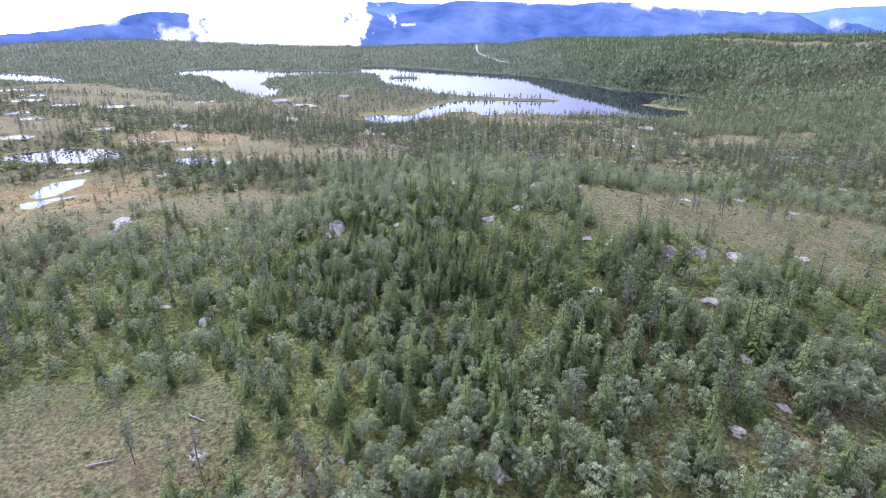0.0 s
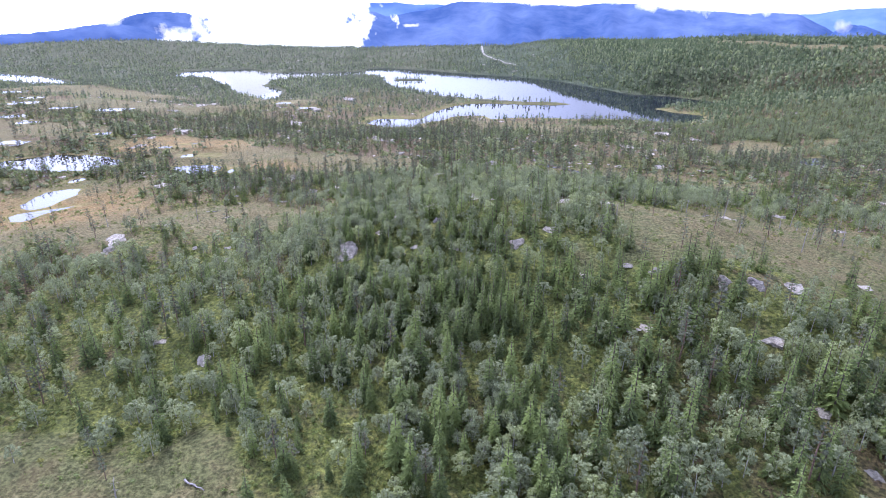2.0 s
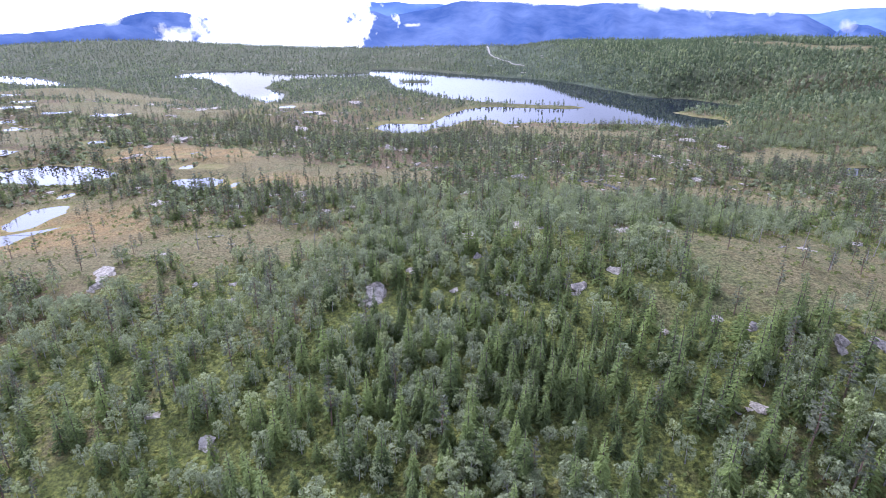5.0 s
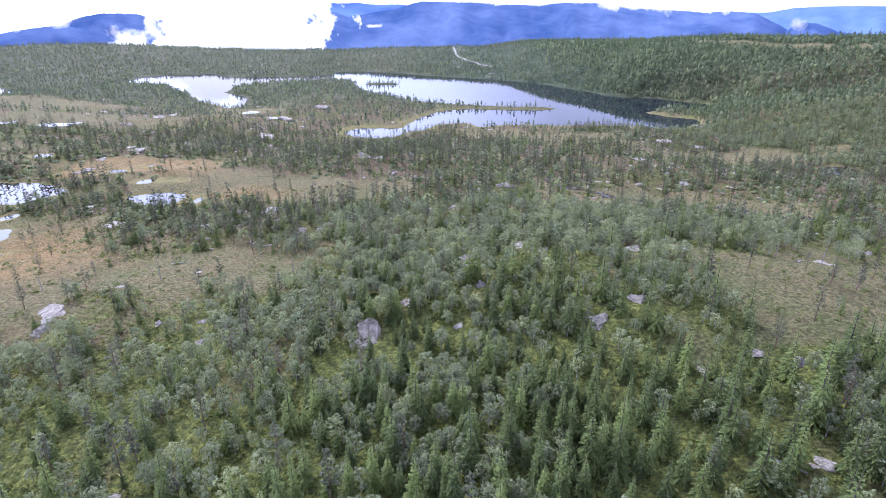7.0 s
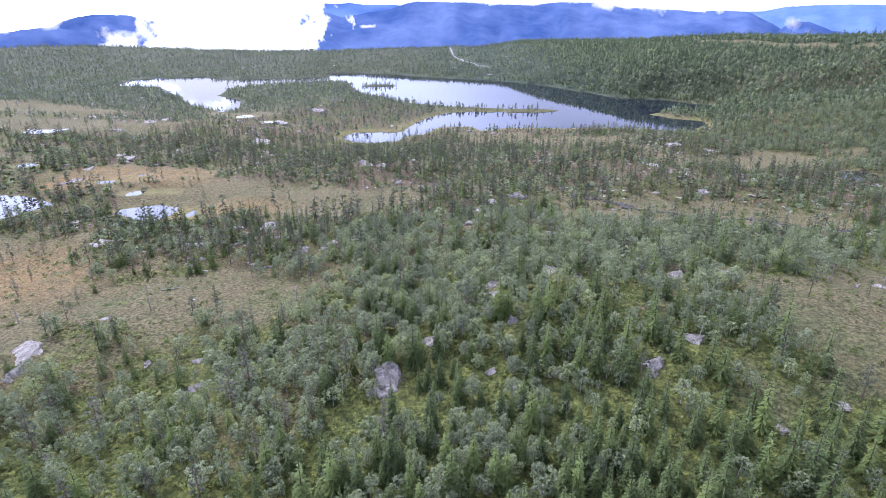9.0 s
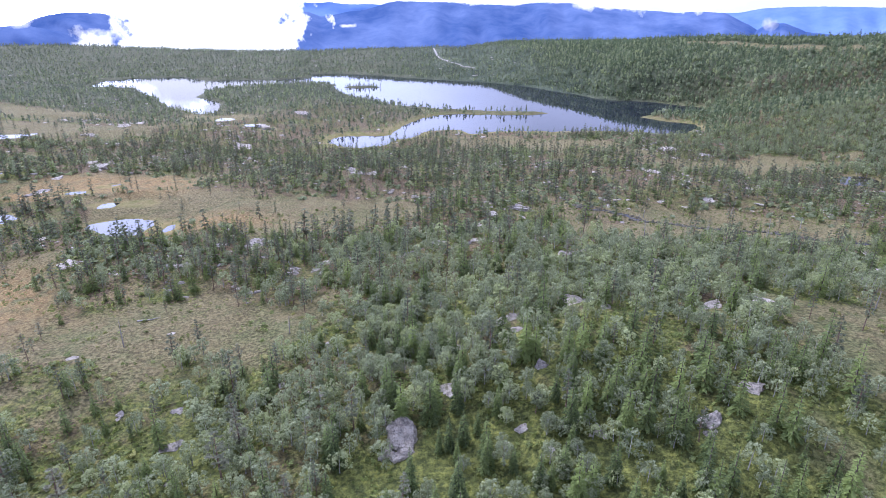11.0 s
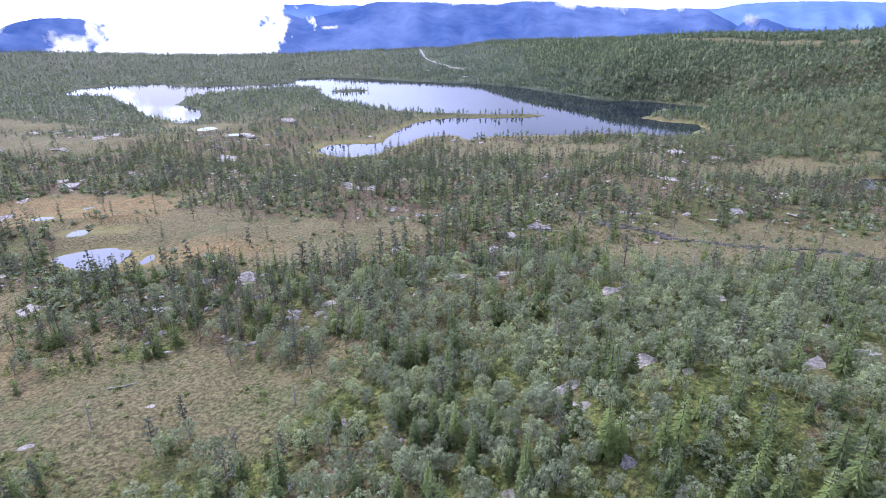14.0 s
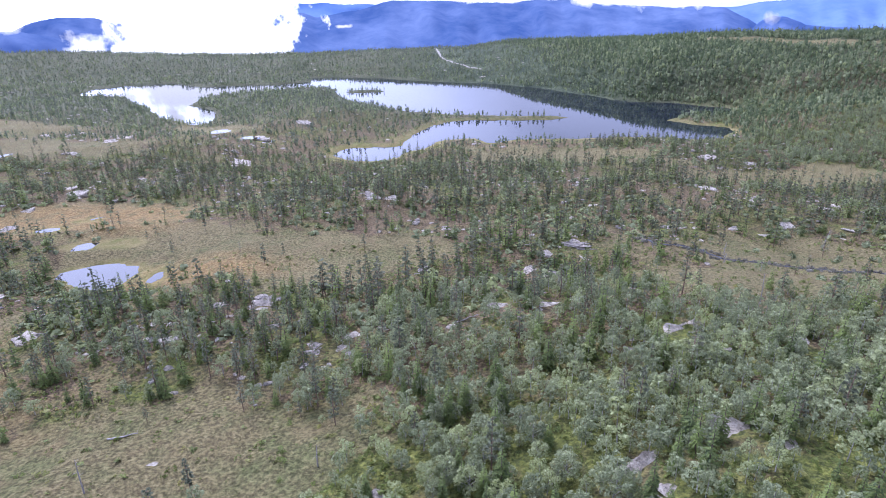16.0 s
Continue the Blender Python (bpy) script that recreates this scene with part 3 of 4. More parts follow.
# ---- the brook across the eastern bog ----
BROOK = [(35.5, 244.1), (37.5, 240.2), (44.3, 238.1), (47.7, 234.8), (48.8, 229.7), (50.9, 227.1), (58.9, 225.7), (66.6, 220.2), (75.7, 218.9), (81, 216), (92, 213), (104, 207), (118, 206)]


def brook():
    pts = np.array(BROOK, float)
    t = np.linspace(0, len(pts) - 1, 120)
    x, y = np.interp(t, range(len(pts)), pts[:, 0]) + 0.5 * np.sin(t * 5.3), np.interp(t, range(len(pts)), pts[:, 1]) + 0.5 * np.sin(t * 3.7 + 1)
    dx, dy = np.gradient(x), np.gradient(y)
    n = np.hypot(dx, dy)
    verts = []
    for k in (-1, 1):
        wide = 0.35 + 0.3 * patchy(t * 5, t * 0, 3, 9)
        px, py = x - k * wide * dy / n, y + k * wide * dx / n
        verts.append(np.stack([px, py, land(x, y)[0] + 0.07], 1))
    c = np.arange(119)
    return tagged(new("brook", mesh_of("brook", np.concatenate(verts), np.stack([c, c + 1, c + 121, c + 120], 1), [POND_WATER], smooth=True)), "narrow dark brook winding through the sedge bog", "brook", kind="structure")


brook()

# ---- trees: sprays of leaves and needles as small bent facets ----
RNG = np.random.RandomState(11)


def kites(root, tip, width, lift, rng):
    """Leaf sprays: four-cornered facets from root to tip, bent along the middle."""
    root, tip = np.asarray(root), np.asarray(tip)
    along = tip - root
    side = np.cross(along, np.array([0, 0, 1.0]) + 0.3 * rng.normal(size=along.shape))
    side /= np.linalg.norm(side, axis=1)[:, None] + 1e-9
    mid = root + along * rng.uniform(0.45, 0.7, (len(root), 1)) + np.array([0, 0, 1.0]) * lift[:, None]
    v = np.stack([root, mid + side * width[:, None], tip, mid - side * width[:, None]], 1)
    return v.reshape(-1, 3), np.arange(4 * len(root)).reshape(-1, 4)


def patches(centre, normal, size, rng):
    """Leaf sprays facing roughly along the normals, with uneven corners."""
    normal = normal + 0.45 * rng.normal(size=normal.shape)
    normal /= np.linalg.norm(normal, axis=1)[:, None] + 1e-9
    a = np.cross(normal, rng.normal(size=normal.shape))
    a /= np.linalg.norm(a, axis=1)[:, None] + 1e-9
    b = np.cross(normal, a)
    corners = []
    for u, w in ((-1, -0.6), (0.7, -1), (1, 0.7), (-0.6, 1)):
        j = rng.uniform(0.6, 1.15, (len(centre), 2)) * size[:, None]
        corners.append(centre + a * (u * j[:, :1]) + b * (w * j[:, 1:]) + normal * (0.25 * size * rng.uniform(-1, 1, len(centre)))[:, None])
    return np.stack(corners, 1).reshape(-1, 3), np.arange(4 * len(centre)).reshape(-1, 4)


def tube(points, radii, sides=5):
    """A tapered limb along points."""
    v, f = [], []
    for p, r in zip(points, radii):
        for k in range(sides):
            a = 2 * math.pi * k / sides
            v.append((p[0] + r * math.cos(a), p[1] + r * math.sin(a), p[2]))
    for i in range(len(points) - 1):
        for k in range(sides):
            f.append((i * sides + k, i * sides + (k + 1) % sides, (i + 1) * sides + (k + 1) % sides, (i + 1) * sides + k))
    return np.array(v, float), np.array(f, int)


def joined(pieces):
    v, f, n = [], [], 0
    for a, b in pieces:
        v.append(a)
        f.append(b + n)
        n += len(a)
    return np.concatenate(v), np.concatenate(f)


def birch_shape(rng, lobes, sprays, spray_size, limbs=True):
    """Mountain birch: trunk and limbs, and a domed crown of many small leafy lobes; about 5 m high."""
    h, spread = rng.uniform(4.4, 5.4), rng.uniform(1.15, 1.75)
    lean = rng.uniform(-0.3, 0.3, 2)
    wood = [tube([(0, 0, -0.4), (lean[0] * 0.4, lean[1] * 0.4, h * 0.35), (lean[0], lean[1], h * 0.8)], (0.11, 0.085, 0.03), 5 if limbs else 3)]
    leaves = []
    squash = rng.uniform(0.8, 1.2)
    for k in range(lobes):
        up, a = 1 - 1.55 * (k + 0.5) / lobes, k * 2.4 + rng.uniform(-0.4, 0.4)
        ring = math.sqrt(1 - up * up) if up > 0 else 1 + 0.25 * up
        out = rng.uniform(0.6, 0.95)
        c = np.array([lean[0] + spread * squash * ring * out * math.cos(a), lean[1] + spread / squash * ring * out * math.sin(a), h * (0.53 + 0.36 * up * rng.uniform(0.85, 1.1))])
        r = spread * rng.uniform(0.30, 0.48) * (12 / lobes) ** 0.35
        if limbs:
            wood.append(tube([(lean[0] * 0.6, lean[1] * 0.6, c[2] * 0.62), tuple(c)], (0.04, 0.012), 3))
        d = rng.normal(size=(sprays, 3))
        d += 0.55 * np.array([math.cos(a) * ring, math.sin(a) * ring, up + 0.3])
        d /= np.linalg.norm(d, axis=1)[:, None]
        leaves.append(patches(c + d * np.array([r, r, r * 1.05]) * rng.uniform(0.6, 1.12, (sprays, 1)), d, rng.uniform(0.65, 1.3, sprays) * spray_size, rng))
    return None if limbs is None else joined(wood), joined(leaves)


def spruce_shape(rng, tiers, arms, twigs, dense=1.0):
    """Norway spruce: a straight trunk with drooping whorls of needled boughs, each with side twigs; about 7 m high."""
    h, base = rng.uniform(6.2, 7.6), rng.uniform(0.90, 1.35)
    wood = tube([(0, 0, -0.4), (0, 0, h * 0.5), (0, 0, h * 0.97)], (0.12, 0.07, 0.015), 5 if tiers > 8 else 3)
    root, tip, width, lift = [], [], [], []
    for t in range(tiers):
        u = t / (tiers - 1)
        z, r = h * (0.05 + 0.90 * u), base * ((1 - u) ** 0.9) + 0.10
        count = arms if u < 0.55 else max(4, arms - 2) if u < 0.82 else 4
        for k in range(count):
            a = 2 * math.pi * (k + 0.5 * (t % 2)) / count + rng.uniform(-0.3, 0.3)
            q, dz, droop = r * rng.uniform(0.6, 1.15), rng.uniform(-0.12, 0.12), rng.uniform(0.15, 0.5)
            d = np.array([math.cos(a), math.sin(a), 0])
            side = np.array([-d[1], d[0], 0])
            for n in range(twigs):
                at, turn = (0, 0) if n == 0 else (rng.uniform(0.25, 0.55), (0.55 if n % 2 else -0.55) * rng.uniform(0.6, 1.2))
                reach = q * (1 if n == 0 else rng.uniform(0.4, 0.6))
                root.append(d * (0.04 + at * q) + np.array([0, 0, z + dz - at * q * droop + 0.05]))
                tip.append(root[-1] + (d + side * turn) * reach + np.array([0, 0, -reach * droop + 0.12 * u]))
                width.append(dense * (0.15 * reach + 0.07) * rng.uniform(0.8, 1.2))
                lift.append(0.10 * reach)
    root.append(np.array([0, 0, h * 0.86])), tip.append(np.array([0.03, 0, h])), width.append(0.06), lift.append(0.0)
    return wood, kites(np.array(root), np.array(tip), np.array(width), np.array(lift), rng)


def pine_shape(rng, clumps, sprays, spray_size):
    """Scots pine of the bog: a bare lower trunk and a thin, uneven crown of needle tufts; about 7 m high."""
    h, spread, foot = rng.uniform(6.0, 7.8), rng.uniform(0.65, 1.1), rng.uniform(0.22, 0.42) if clumps > 14 else rng.uniform(0.10, 0.25)
    bend = rng.uniform(-0.25, 0.25, 2)
    many = clumps > 16
    wood = [tube([(0, 0, -0.4), (bend[0], bend[1], h * 0.5), (0, 0, h * 0.96)], (0.11, 0.08, 0.02), 5 if many else 3)]
    leaves = []
    for k in range(clumps):
        u = (k + 0.5) / clumps
        a, z = k * 2.4 + rng.uniform(-0.4, 0.4), h * (foot + (0.98 - foot) * u)
        reach = spread * (1 - 0.85 * u ** 1.8) * rng.uniform(0.35, 1.0) * (0.6 + 0.4 * min(1, u * 3))
        c = np.array([reach * math.cos(a) + bend[0] * (1 - u), reach * math.sin(a) + bend[1] * (1 - u), z])
        if many:
            wood.append(tube([(bend[0] * (1 - u), bend[1] * (1 - u), z - 0.15), tuple(c)], (0.025, 0.01), 3))
        d = rng.normal(size=(sprays, 3)) + np.array([0.6 * math.cos(a), 0.6 * math.sin(a), 0.5])
        d /= np.linalg.norm(d, axis=1)[:, None]
        q = rng.uniform(0.7, 1.3, sprays) * spray_size * (1.1 - 0.4 * u)
        leaves.append(kites(c - d * 0.1, c + d * q[:, None] * np.array([1.1, 1.1, 0.6]), q * (0.36 if many else 0.42), q * 0.1, rng))
    return joined(wood), joined(leaves)


def far_tree(rng, low, high, waist):
    """A tree far off, crown only: open, uneven sprays on a tapering or rounded outline. Widths at foot, shoulder and top."""
    h, n = rng.uniform(low, high), 9
    u = (np.arange(n) + 0.6) / n
    a = np.arange(n) * 2.4 + rng.uniform(-0.5, 0.5, n)
    r = np.interp(u, (0, 0.45, 1), waist) * rng.uniform(0.35, 0.75, n)
    out = np.stack([np.cos(a), np.sin(a), np.full(n, 0.75)], 1)
    size = np.interp(u, (0, 0.45, 1), waist) * rng.uniform(0.5, 0.75, n) + 0.12
    v, f = patches(np.stack([r * np.cos(a), r * np.sin(a), h * (0.06 + 0.88 * u)], 1), out, size, rng)
    v[:, 2] = np.repeat(h * (0.06 + 0.88 * u), 4) + (v[:, 2] - np.repeat(h * (0.06 + 0.88 * u), 4)) * 1.25
    return None, (v, f)


def shrub_shape(rng, sprays):
    """Low willow, juniper or bilberry scrub, knee to chest high."""
    d = rng.normal(size=(sprays, 3))
    d[:, 2] = np.abs(d[:, 2]) + 0.2
    d /= np.linalg.norm(d, axis=1)[:, None]
    return None, patches(d * np.array([0.75, 0.75, 0.55]) * rng.uniform(0.5, 1, (sprays, 1)), d, rng.uniform(0.2, 0.38, sprays), rng)


# ---- where things grow ----
ROCKS_AT = []  # filled below: x, y, keep-clear radius


def in_wedge(x, y, m=14):
    """The stretch of country that lies ahead."""
    return (y > 46) & (x > -0.80 * y - m) & (x < np.maximum(0.80 * y + m, -33 + 1.05 * (y - 105) + m))


def cells(x0, x1, y0, y1, step, rng):
    """Jittered places, one to a cell."""
    xs, ys = np.meshgrid(np.arange(x0, x1, step), np.arange(y0, y1, step))
    x, y = xs.ravel() + rng.uniform(0, step, xs.size), ys.ravel() + rng.uniform(0, step, xs.size)
    k = in_wedge(x, y)
    return x[k], y[k]


def bump_at(x, y, cx, cy, rx, ry):
    return np.exp(-0.5 * (((x - cx) / rx) ** 2 + ((y - cy) / ry) ** 2))


def growth(x, y):
    """Trees to the square metre: birch, spruce, pine."""
    _, d, p = land(x, y)
    bog = bogginess(x, y)
    dry = (1 - bog) * ease(0.5, 2.5, d) * ease(0.5, 3.0, p)
    gaps = ease(0.34, 0.62, patchy(x, y, 15, 21))
    stand = patchy(x, y, 9, 22)
    near = 1 - ease(165, 225, y + 0.25 * np.minimum(x, 40) - 28 * (1 - ease(-60, -25, x)) * -1)
    hill = ease(90, 220, x) * ease(330, 420, y + 0.4 * x)
    top = ease(0, 25, 0.8 * (x - 318) + 0.6 * (y - 625))  # the dark spruce wood above the clearing
    birch = dry * (near * (0.045 + 0.13 * gaps) * (0.45 + 1.0 * stand) + (1 - near) * (0.012 + 0.038 * ease(430, 520, y)) * (0.3 + gaps) + 0.085 * hill * (1 - 0.8 * top) * (0.35 + 1.3 * patchy(x, y, 48, 61))) * (1 - 0.4 * ease(820, 900, y))
    birch = birch + 0.09 * dry * (bump_at(x, y, -16, 164, 24, 17) + bump_at(x, y, 25, 172, 25, 18) + 0.5 * bump_at(x, y, -48, 120, 26, 14))
    birch = birch * (1 - 0.75 * bump_at(x, y, -72, 160, 22, 16))
    birch = birch * (1 - 0.45 * (1 - ease(-45, -20, x)) * (1 - ease(110, 130, y)))
    birch = birch * (1 - 0.45 * bump_at(x, y, 10, 106, 34, 24))
    band = bump_at(x, y, -66, 205, 42, 11)  # the wooded rise between two bogs
    birch = birch + dry * (0.06 * bump_at(x, y, 2, 152, 34, 14) + 0.04 * bump_at(x, y, -30, 122, 22, 16) + 0.03 * band + 0.02 * bump_at(x, y, -110, 620, 70, 60))
    spruce = dry * (0.135 * bump_at(x, y, 5, 104, 36, 26) * (0.4 + 1.1 * patchy(x, y, 7, 23)) + 0.016 * near + 0.029 * (1 - near) * (1 - 0.6 * ease(430, 500, y) * (1 - hill)) + 0.012 * band + 0.03 * (1 - ease(4, 20, d)) * ease(0.4, 0.7, patchy(x, y, 12, 27)) + (0.046 + 0.050 * top) * hill * (1.45 - 0.9 * patchy(x, y, 48, 61)) + 0.035 * bump_at(x, y, -75, 222, 40, 12) + 0.010 * ease(560, 700, y) * ease(-260, 20, x)) * (1 - 0.4 * ease(820, 900, y))
    pine = (0.0075 * bog * (1 - 0.6 * bump_at(x, y, 60, 212, 40, 18) - 0.6 * bump_at(x, y, -128, 192, 40, 24)) * (0.3 + 1.2 * patchy(x, y, 9, 29)) + dry * (0.004 * near + 0.025 * band + (0.027 + 0.010 * ease(430, 520, y)) * (1 - near) * (0.4 + 1.3 * patchy(x, y, 26, 24)) + 0.012 * bump_at(x, y, -70, 100, 40, 60))) * (1 - hill) * ease(1, 4, d) * ease(0.5, 2.5, p) + 0.03 * bump_at(x, y, 60, 520, 60, 14) * ease(0.5, 2, d) + 0.03 * bump_at(x, y, -46, 682, 20, 12) * ease(0.5, 2, d)
    open_shore = (1 - 0.85 * bump_at(x, y, 172, 286, 12, 16)) * (1 - 0.55 * bump_at(x, y, 72, 114, 22, 9)) * (0.4 + 0.6 * np.maximum(ease(4, 16, d), ease(530, 570, y))) * (1 - 0.12 * ease(420, 470, y) * (1 - hill) - 0.2 * ease(760, 820, y))
    return birch * open_shore, spruce * open_shore, pine * open_shore


def clear_of_rocks(x, y):
    k = np.ones(x.shape, bool)
    for rx, ry, rr in ROCKS_AT:
        k &= np.hypot(x - rx, y - ry) > rr
    return k


def grow(x, y, step, kind, rng):
    """The places of a kind among the jittered cells."""
    rho = growth(x, y)[kind]
    keep = rng.rand(len(x)) < rho * step * step
    x, y = x[keep], y[keep]
    k = clear_of_rocks(x, y)
    x, y = x[k], y[k]
    t = outline_distance(TRACK + TRACK[::-1], x, y)
    x, y = x[np.abs(t) > 4], y[np.abs(t) > 4]
    return x, y


def stand_of(name, shapes, x, y, z, scale, mats, label, category, rng, squat=0.25):
    """Many trees joined into one mesh of stuff."""
    V, F, S, T, n = [], [], [], [], 0
    pick = rng.randint(0, len(shapes), len(x))
    for k, (wood, leaf) in enumerate(shapes):
        m = pick == k
        if not m.any():
            continue
        if wood is None:
            v, f, s = leaf[0], leaf[1], np.ones(len(leaf[1]), int)
        else:
            v, f = joined([wood, leaf])
            s = np.r_[np.zeros(len(wood[1]), int), np.ones(len(leaf[1]), int)]
        c = m.sum()
        a, q = rng.uniform(0, 2 * math.pi, c), scale[m]
        wide = q * rng.uniform(1 - squat, 1 + squat, c)
        ca, sa = np.cos(a)[:, None], np.sin(a)[:, None]
        X = (v[:, 0] * ca - v[:, 1] * sa) * wide[:, None] + x[m][:, None]
        Y = (v[:, 0] * sa + v[:, 1] * ca) * wide[:, None] + y[m][:, None]
        Z = v[:, 2] * q[:, None] + z[m][:, None]
        V.append(np.stack([X, Y, Z], -1).reshape(-1, 3))
        F.append((f[None] + (n + np.arange(c) * len(v))[:, None, None]).reshape(-1, 4))
        S.append(np.tile(s, c))
        T.append(np.repeat(rng.rand(c), len(v)))
        n += c * len(v)
    ob = new(name, mesh_of(name, np.concatenate(V), np.concatenate(F), mats, np.concatenate(S), tint=np.concatenate(T)))
    return tagged(ob, label, category, kind="stuff")


def part(name, v, f, mat, parent, label=""):
    ob = new(name, mesh_of(name, v, f, [mat]))
    ob.parent = parent
    return tagged(ob, label)


def tree_models(name, shapes, wood_mat, leaf_mat, label, category, group):
    """One thing for each shape: an empty at the foot with trunk and crown."""
    out = []
    for wood, leaf in shapes:
        ob = tagged(new(name), label, category, group)
        part("trunk", *wood, wood_mat, ob)
        part("crown", *leaf, leaf_mat, ob)
        out.append(ob)
    return out


def plant(models, x, y, z, scale, rng):
    used = set()
    for px, py, pz, s in zip(x, y, z, scale):
        k = rng.randint(len(models))
        m = pose(px, py, pz, 0, 0, rng.uniform(0, 360))
        if k in used:
            ob = copy_thing(models[k], m)
        else:
            ob = models[k]
            ob.matrix_basis = m
            used.add(k)
        ob.scale = (s * rng.uniform(0.85, 1.2), s * rng.uniform(0.85, 1.2), s)


SPECIES = [
    ("birch", birch_shape, (BIRCH_BARK, BIRCH_LEAVES), [(15, 46, 0.165, True), (7, 10, 0.38, False), (3.4, 4.8, (0.9, 1.4, 1.0)), (11, 20, 0.225, False)], (0.40, 0.92),
     "grey-green mountain birch with a rounded leafy crown", "birch trees on the heath"),
    ("spruce", spruce_shape, (SPRUCE_BARK, SPRUCE_NEEDLES), [(20, 9, 3, 0.72), (10, 6, 1, 1.5), (5.6, 8.0, (1.3, 0.85, 0.12)), (17, 8, 2, 0.78)], (0.46, 1.12),
     "dark green spruce with drooping boughs and pointed top", "spruce trees on the hill"),
    ("pine", pine_shape, (PINE_BARK, PINE_NEEDLES), [(24, 9, 0.42), (10, 5, 0.80), (4.8, 6.8, (0.4, 0.9, 0.55)), (16, 6, 0.52)], (0.5, 1.2),
     "slender grey-green pine with a thin open crown", "pine trees on the bog"),
]
BANDS = [(46, 225), (225, 430), (430, 1080)]

# ---- rocks ----


def cube_grid(n):
    """A cube of side 2 with n by n facets a side."""
    v, f = [], []
    line = np.linspace(-1, 1, n + 1)
    for axis in range(3):
        for side in (-1, 1):
            first = len(v)
            for a in line:
                for b in line:
                    p = [0, 0, 0]
                    p[axis], p[(axis + 1) % 3], p[(axis + 2) % 3] = side, a * side, b
                    v.append(p)
            for i in range(n):
                for k in range(n):
                    c = first + i * (n + 1) + k
                    f.append((c, c + n + 1, c + n + 2, c + 1))
    place, back = np.unique(np.round(np.array(v, float), 5), axis=0, return_inverse=True)
    return place, np.ravel(back)[np.array(f)]


def outcrop(x, y, r, flat, turn, mat, label, seed):
    """A weathered granite outcrop: a few split slabs, tilted and half sunk in moss."""
    rng = np.random.RandomState(seed)
    pieces = []
    for k in range(4 if r > 1.5 else 3):
        n = (11 if k == 0 else 7) if y < 160 else (7 if k == 0 else 5)
        verts, faces = cube_grid(n)
        cuts = [(Vector((*rng.normal(size=2), 0.35 * rng.normal())).normalized(), rng.uniform(0.5, 0.9)) for _ in range(6)]
        cuts += [(Vector((rng.uniform(-0.3, 0.3), rng.uniform(-0.6, -0.1), 1)).normalized(), rng.uniform(0.25, 0.55)) for _ in range(2)]
        off, tip = Vector(rng.uniform(-50, 50, 3)), Euler((rng.uniform(-0.05, 0.3) * min(1, flat * 1.3), rng.uniform(-0.2, 0.2) * min(1, flat * 1.3), rng.uniform(-0.5, 0.5))).to_matrix()
        q = r * (1.0 if k == 0 else rng.uniform(0.35, 0.6))
        away = Vector((0, 0, 0)) if k == 0 else Vector((rng.uniform(-1.3, 1.3) * r, rng.uniform(-1.1, 0.3) * r, -0.2 * r * flat))
        for at in range(len(verts)):
            p = Vector(verts[at])
            for nrm, lim in cuts:
                e = p.dot(nrm) - lim
                if e > 0:
                    p -= nrm * e
            crack = max(0.0, 0.12 - abs(noise.noise(p * 1.9 + off))) * 1.6
            p *= 1 + 0.16 * noise.noise(p * 1.5 + off) + 0.11 * noise.noise(p * 4.0 + off) + 0.05 * noise.noise(p * 10 + off) - crack
            verts[at] = (tip @ Vector((p.x * 1.35, p.y * 0.95, p.z * flat * 1.6))) * q + away
        pieces.append((verts, faces))
    ob = new("boulder", mesh_of("boulder", *pieces[0], [mat]))
    for v, f in pieces[1:]:
        part("slab", v, f, mat, ob)
    ob.matrix_world = pose(x, y, height(x, y) - 0.12 * r * flat, 0, 0, turn)
    return tagged(ob, label, "boulder", "granite outcrops in the heath")


